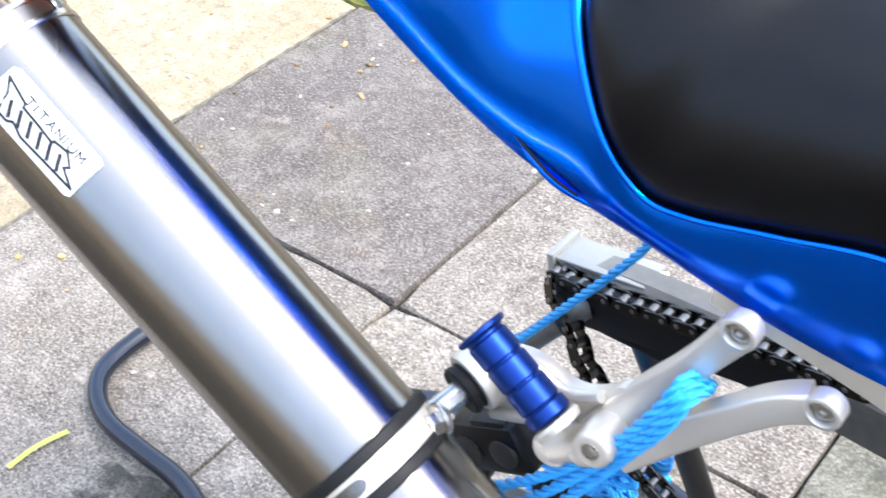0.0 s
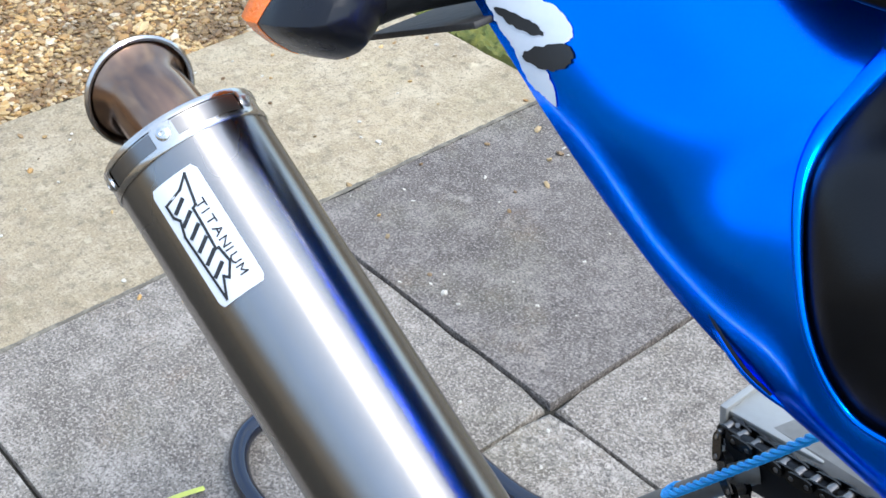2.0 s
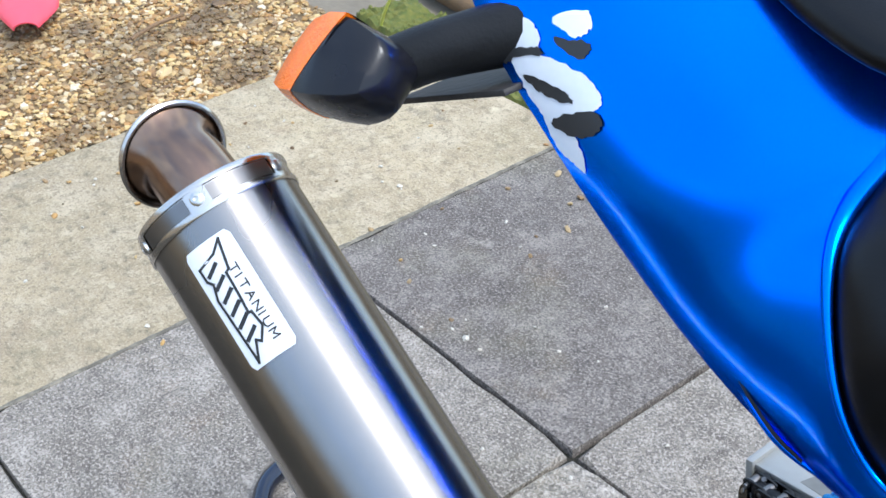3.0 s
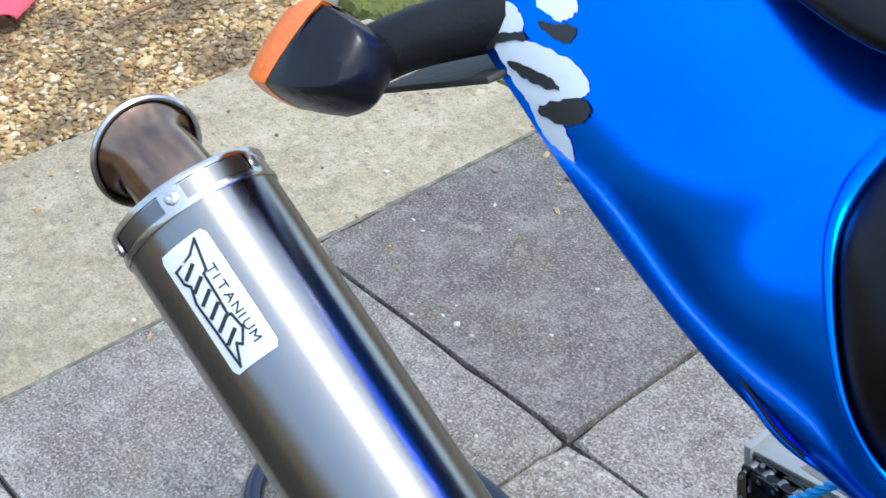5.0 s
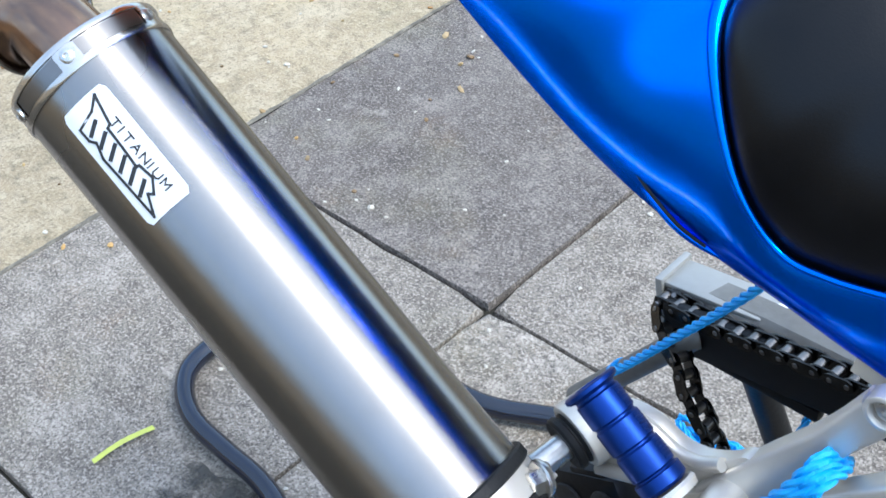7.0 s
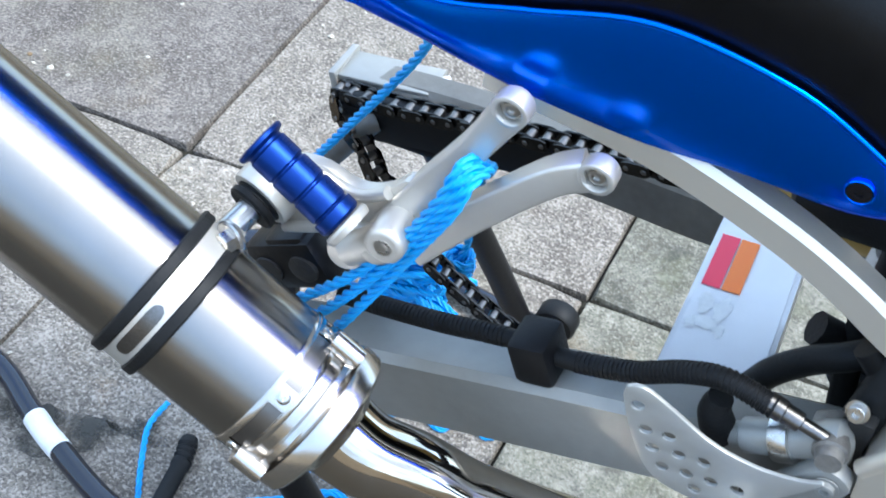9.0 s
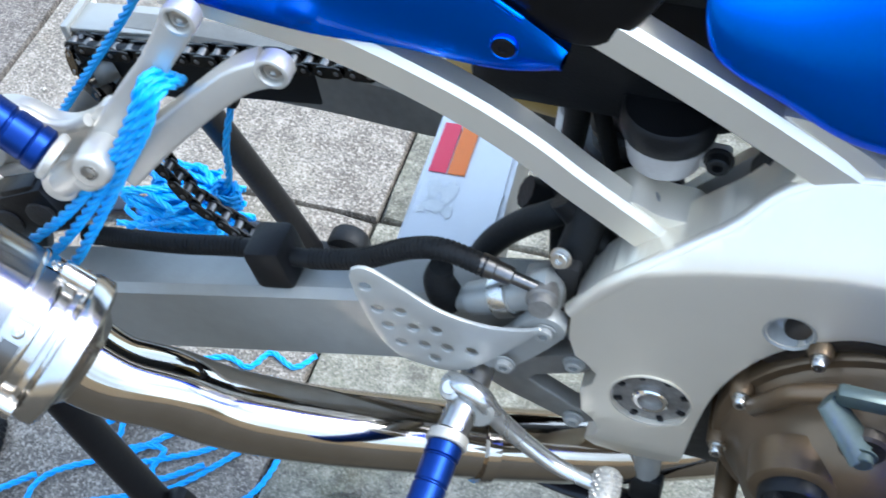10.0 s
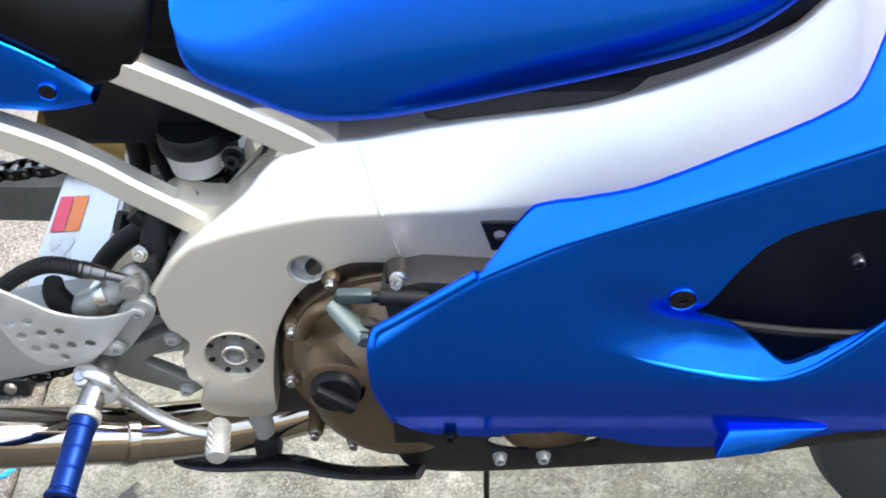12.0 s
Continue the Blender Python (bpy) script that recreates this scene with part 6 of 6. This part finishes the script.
# ---- bed, moss, timber edging ----
rs = random.Random(7)
bm = bmesh.new()
bmesh.ops.create_grid(bm, x_segments=360, y_segments=28, size=0.5)
for q in bm.verts:
    x, y = -1.45 + 2.9 * (q.co.x + 0.5), 0.652 + 0.16 * (q.co.y + 0.5)
    h = 0.012 * noise.noise((x * 14, y * 14, 0)) + 0.010 * noise.noise((x * 45, y * 45, 3)) + 0.012 * noise.noise((x * 130, y * 130, 8))
    q.co = (x, y + (0.012 * noise.noise((x * 20, 0, 5)) if q.co.y < -0.4 else 0), (0.004 if q.co.y > -0.45 else -0.015) + h)
single("moss_strip", bm, M_MOSS, "ragged green moss strip along the slab edge", "moss", "structure")
log = tube([(-1.5, 0.90, 0.02), (-1.1, 0.86, 0.03), (-0.7, 0.84, 0.035), (-0.2, 0.85, 0.03)], 0.035, 12)
single("timber_edging", log, M_LOG, "weathered split timber edging beside the moss", "timber edging")

# ---- gravel ----
def pebbles(count, x0, x1, y0, y1, size, z0, seed, near=None):
    rng = np.random.default_rng(seed)
    ico = bmesh.new()
    bmesh.ops.create_icosphere(ico, subdivisions=1, radius=1.0)
    base = np.array([q.co[:] for q in ico.verts])
    tris = np.array([[q.index for q in f.verts] for f in ico.faces])
    ico.free()
    k = len(base)
    jig = 1 + rng.uniform(-0.22, 0.22, (count, k, 1))
    dims = size * rng.lognormal(0, 0.33, (count, 1, 1)) * np.stack([np.ones(count), rng.uniform(0.6, 0.95, count), rng.uniform(0.3, 0.6, count)], 1)[:, None]
    v = base[None] * jig * dims
    a, b = rng.uniform(0, 6.28, count), rng.uniform(-0.5, 0.5, count)
    cb, sb = np.cos(b)[:, None], np.sin(b)[:, None]
    v = np.stack([v[..., 0] * cb - v[..., 2] * sb, v[..., 1], v[..., 0] * sb + v[..., 2] * cb], -1)
    ca, sa = np.cos(a)[:, None], np.sin(a)[:, None]
    v = np.stack([v[..., 0] * ca - v[..., 1] * sa, v[..., 0] * sa + v[..., 1] * ca, v[..., 2]], -1)
    pos = np.stack([rng.uniform(x0, x1, count), rng.uniform(y0, y1, count), np.zeros(count)], 1)
    pos[:, 2] = z0 + rng.uniform(0, 1, count) * size * 0.9 if near is None else size * 0.35
    v = v + pos[:, None]
    f = (tris[None] + (np.arange(count) * k)[:, None, None]).reshape(-1, 3)
    me = bpy.data.meshes.new("gravel")
    me.from_pydata(v.reshape(-1, 3).tolist(), [], f.tolist())
    return me


def stone_mat():
    m = mat("river gravel", (0.5, 0.4, 0.25), 0.6, 0, (0.4, 0.3, 0.2), 120, 0.3, 500)
    n, l = m.node_tree.nodes, m.node_tree.links
    b, geo = n["Principled BSDF"], n.new("ShaderNodeNewGeometry")
    ramp = n.new("ShaderNodeValToRGB")
    e = ramp.color_ramp.elements
    e[0].position, e[0].color = 0.0, (0.16, 0.09, 0.035, 1)
    e[1].position, e[1].color = 1.0, (0.68, 0.60, 0.44, 1)
    for pos, col in ((0.15, (0.34, 0.18, 0.05)), (0.38, (0.50, 0.32, 0.11)), (0.52, (0.26, 0.17, 0.08)), (0.72, (0.62, 0.45, 0.19)), (0.88, (0.52, 0.40, 0.22))):
        q = e.new(pos)
        q.color = (*col, 1)
    l.new(geo.outputs["Random Per Island"], ramp.inputs[0])
    k = n.new("ShaderNodeMix")
    k.data_type, k.blend_type = "RGBA", "MULTIPLY"
    k.inputs["Factor"].default_value = 0.35
    src = b.inputs["Base Color"].links[0].from_socket
    l.new(ramp.outputs[0], k.inputs["A"])
    l.new(src, k.inputs["B"])
    soil, fade, wet = n.new("ShaderNodeTexNoise"), n.new("ShaderNodeMapRange"), n.new("ShaderNodeMix")   # damp soil spread through the stones
    soil.inputs["Scale"].default_value, soil.inputs["Detail"].default_value = 5.0, 5.0
    l.new(n["Texture Coordinate"].outputs["Object"], soil.inputs["Vector"])
    fade.inputs[1].default_value, fade.inputs[2].default_value, fade.inputs[4].default_value = 0.46, 0.62, 0.8
    l.new(soil.outputs["Fac"], fade.inputs[0])
    wet.data_type = "RGBA"
    wet.inputs["B"].default_value = (0.085, 0.052, 0.022, 1)
    l.new(fade.outputs[0], wet.inputs["Factor"])
    l.new(k.outputs["Result"], wet.inputs["A"])
    l.new(wet.outputs["Result"], b.inputs["Base Color"])
    return m


M_STONE = stone_mat()
bed = bmesh.new()
bmesh.ops.create_grid(bed, x_segments=1, y_segments=1, size=0.5)
for q in bed.verts:
    q.co = (-2.04 + 1.42 * q.co.x, -0.19 + 1.62 * q.co.y, -0.009)
single("gravel_fines", bed, M_TANBED, "brown fines under the gravel", "ground", "structure")
me = pebbles(26000, -2.75, -1.325, -1.0, 0.62, 0.0070, -0.010, 3)
me.materials.append(M_STONE)
tagged(new("gravel", me), "loose tan and brown river gravel bed", "gravel", kind="stuff")
me = pebbles(60, -1.30, -0.35, -0.35, 0.64, 0.006, 0.0, 5, True)
me.materials.append(M_STONE)
tagged(new("scattered_pebbles", me), "stray pebbles scattered on the slabs", "pebbles", kind="stuff")
me = pebbles(70, -1.30, 0.10, -0.45, 0.64, 0.0045, 0.0, 15, True)
me.materials.append(M_PALE)
tagged(new("pale_chips", me), "small pale stone chips scattered on the slabs", "pebbles", kind="stuff")

# ---- things lying on the ground ----
scoop = bmesh.new()
rows = []
for u in np.linspace(0, 1, 9):
    w = 0.030 + 0.045 * min(1.0, u * 2.2)
    c = V((-1.86 - 0.20 * u, -0.02 + 0.10 * u, 0.035))
    side = V((0.45, 0.89, 0))
    rows.append([c + side * (w * math.cos(a)) + UP * (0.030 * math.sin(a) * (0.6 + 0.4 * u)) for a in np.linspace(0, math.pi, 11)])
ring_skin(scoop, rows, cap=False, close=False)
thicken(scoop, 0.003)
single("plastic_scoop", scoop, M_SCOOP, "red plastic toy scoop lying on the gravel", "scoop")
single("twig", tube([(-1.685, 0.165, 0.012), (-1.70, 0.24, 0.020), (-1.715, 0.325, 0.016)], 0.005, 7), M_LOG, "dry brown twig lying on the gravel", "twig")
single("grass_blade", tube([(-0.213, -0.570, 0.003), (-0.207, -0.525, 0.008), (-0.198, -0.478, 0.004)], 0.0045, 8, 6, flat=0.25), M_GRASS, "yellow-green grass blade lying on a slab", "grass")

single("dry_stem", tube([(-1.362, 0.669, -0.015), (-1.345, 0.669, 0.03), (-1.314, 0.669, 0.085), (-1.29, 0.67, 0.13)], 0.004, 7), M_GRASS, "bright yellow plant stem rising from the bed", "plant")


def splat(cx, cy, rx, ry, seed, z=0.0035):
    """A flat blot with a lobed outline."""
    rng = random.Random(seed)
    ph = [rng.uniform(0, 6.28) for _ in range(4)]
    bm = bmesh.new()
    rim = []
    for a in np.linspace(0, 2 * math.pi, 48, endpoint=False):
        k = 1 + 0.22 * math.sin(2 * a + ph[0]) + 0.16 * math.sin(3 * a + ph[1]) + 0.11 * math.sin(5 * a + ph[2]) + 0.07 * math.sin(9 * a + ph[3])
        rim.append(bm.verts.new((cx + rx * k * math.cos(a), cy + ry * k * math.sin(a), z)))
    bm.faces.new(rim)
    return bm


# ---- paving slabs, one by one ----
def slab_mesh(name, material, seed):
    """One slab with a worn, slightly wavy and chipped arris."""
    rng = random.Random(seed)
    h = (SLAB - JOINT) / 2
    per = 12
    top, low = [], []
    for k in range(4):
        ca, sa = math.cos(k * math.pi / 2), math.sin(k * math.pi / 2)
        for i in range(per):
            u = -h + 2 * h * i / per
            chip = rng.uniform(0.004, 0.014) if i == 0 and rng.random() < 0.6 else rng.uniform(0, 0.0014) + (rng.uniform(0.002, 0.006) if rng.random() < 0.1 else 0)
            for ring, inset, z in ((top, 0.0009 + chip, 0.0), (low, 0.3 * chip, -0.004 - 0.3 * chip)):
                x, y = (u if i else u + inset), -h + inset
                ring.append((ca * x - sa * y, sa * x + ca * y, z))
    bm = bmesh.new()
    ring_skin(bm, [[(x, y, -0.04) for x, y, z in low], low, top], cap=True)
    bmesh.ops.recalc_face_normals(bm, faces=bm.faces[:])
    return mesh_of(name, bm, material)


fill = bmesh.new()
bmesh.ops.create_grid(fill, x_segments=80, y_segments=80, size=0.5)
for q in fill.verts:
    x, y = -1.34 + 4.0 * (q.co.x + 0.5), -0.67 + 1.33 * (q.co.y + 0.5)
    q.co = (x, y, -0.015 + 0.003 * noise.noise((x * 9, y * 9, 1)) + (0.010 if abs(x + 0.66) < 0.05 else 0.0))
single("joint_fill", fill, M_EARTH, "dirt in the slab joints, blackened for their shaded depth", "ground", "structure")
sand = bmesh.new()
rows = []
for y in np.arange(-1.3, 0.64, 0.008):
    w0, w1 = (0.007 + 0.009 * abs(noise.noise((y * 13, k, 0))) + 0.005 * noise.noise((y * 60, k, 2)) for k in (0, 9))
    w0, w1 = w0 * 0.6, w1 * 0.6
    rows.append([(-0.66 - w0, y, 0.0008), (-0.66 - w0 * 0.4, y, 0.0020), (-0.66 + w1 * 0.4, y, 0.0018), (-0.66 + w1, y, 0.0008)])
ring_skin(sand, rows, cap=False, close=False)
single("joint_sand", sand, M_SAND, "sandy dirt filling one slab joint", "sand", "structure")

kinds = {(m.name, k): slab_mesh("slab", m, 31 * k + len(m.name)) for m in (M_BUFF, M_GREY, M_DARK, M_BLOTCHY, M_MOSSY) for k in range(4)}
rs = random.Random(2)
for i in range(-2, 4):
    for j in range(-2, 1):
        m = M_BUFF if i == -2 and j >= -1 else M_DARK if (i, j) == (-1, 0) else M_BLOTCHY if i == 1 else M_MOSSY if i > 1 else M_GREY
        shape, lie = kinds[(m.name, rs.randrange(4))], (rs.uniform(-0.0015, 0.0015), rs.uniform(-0.12, 0.12), rs.uniform(-0.12, 0.12), rs.uniform(-0.2, 0.2))
        if i >= 0 and j < -1:
            continue   # unseen slabs left out so the added dark bed shows in reflections
        ob = new("slab", shape)
        ob.parent = pavement
        ob.matrix_parent_inverse = Matrix.Translation(-pavement.location)
        ob.matrix_basis = pose(SLAB * (i + 0.5), SLAB * (j + 0.5), *lie)
for cx, cy, rx, ry, seed in ((0.15, -0.50, 0.07, 0.045, 1), (0.26, -0.445, 0.07, 0.016, 2), (0.765, -0.43, 0.028, 0.022, 3), (0.84, -0.33, 0.035, 0.045, 5), (-0.05, -0.52, 0.09, 0.05, 6)):
    single("oil_stain", splat(cx, cy, rx, ry, seed), M_STAIN, "dark damp oil stain on the slab", "stain", "structure")
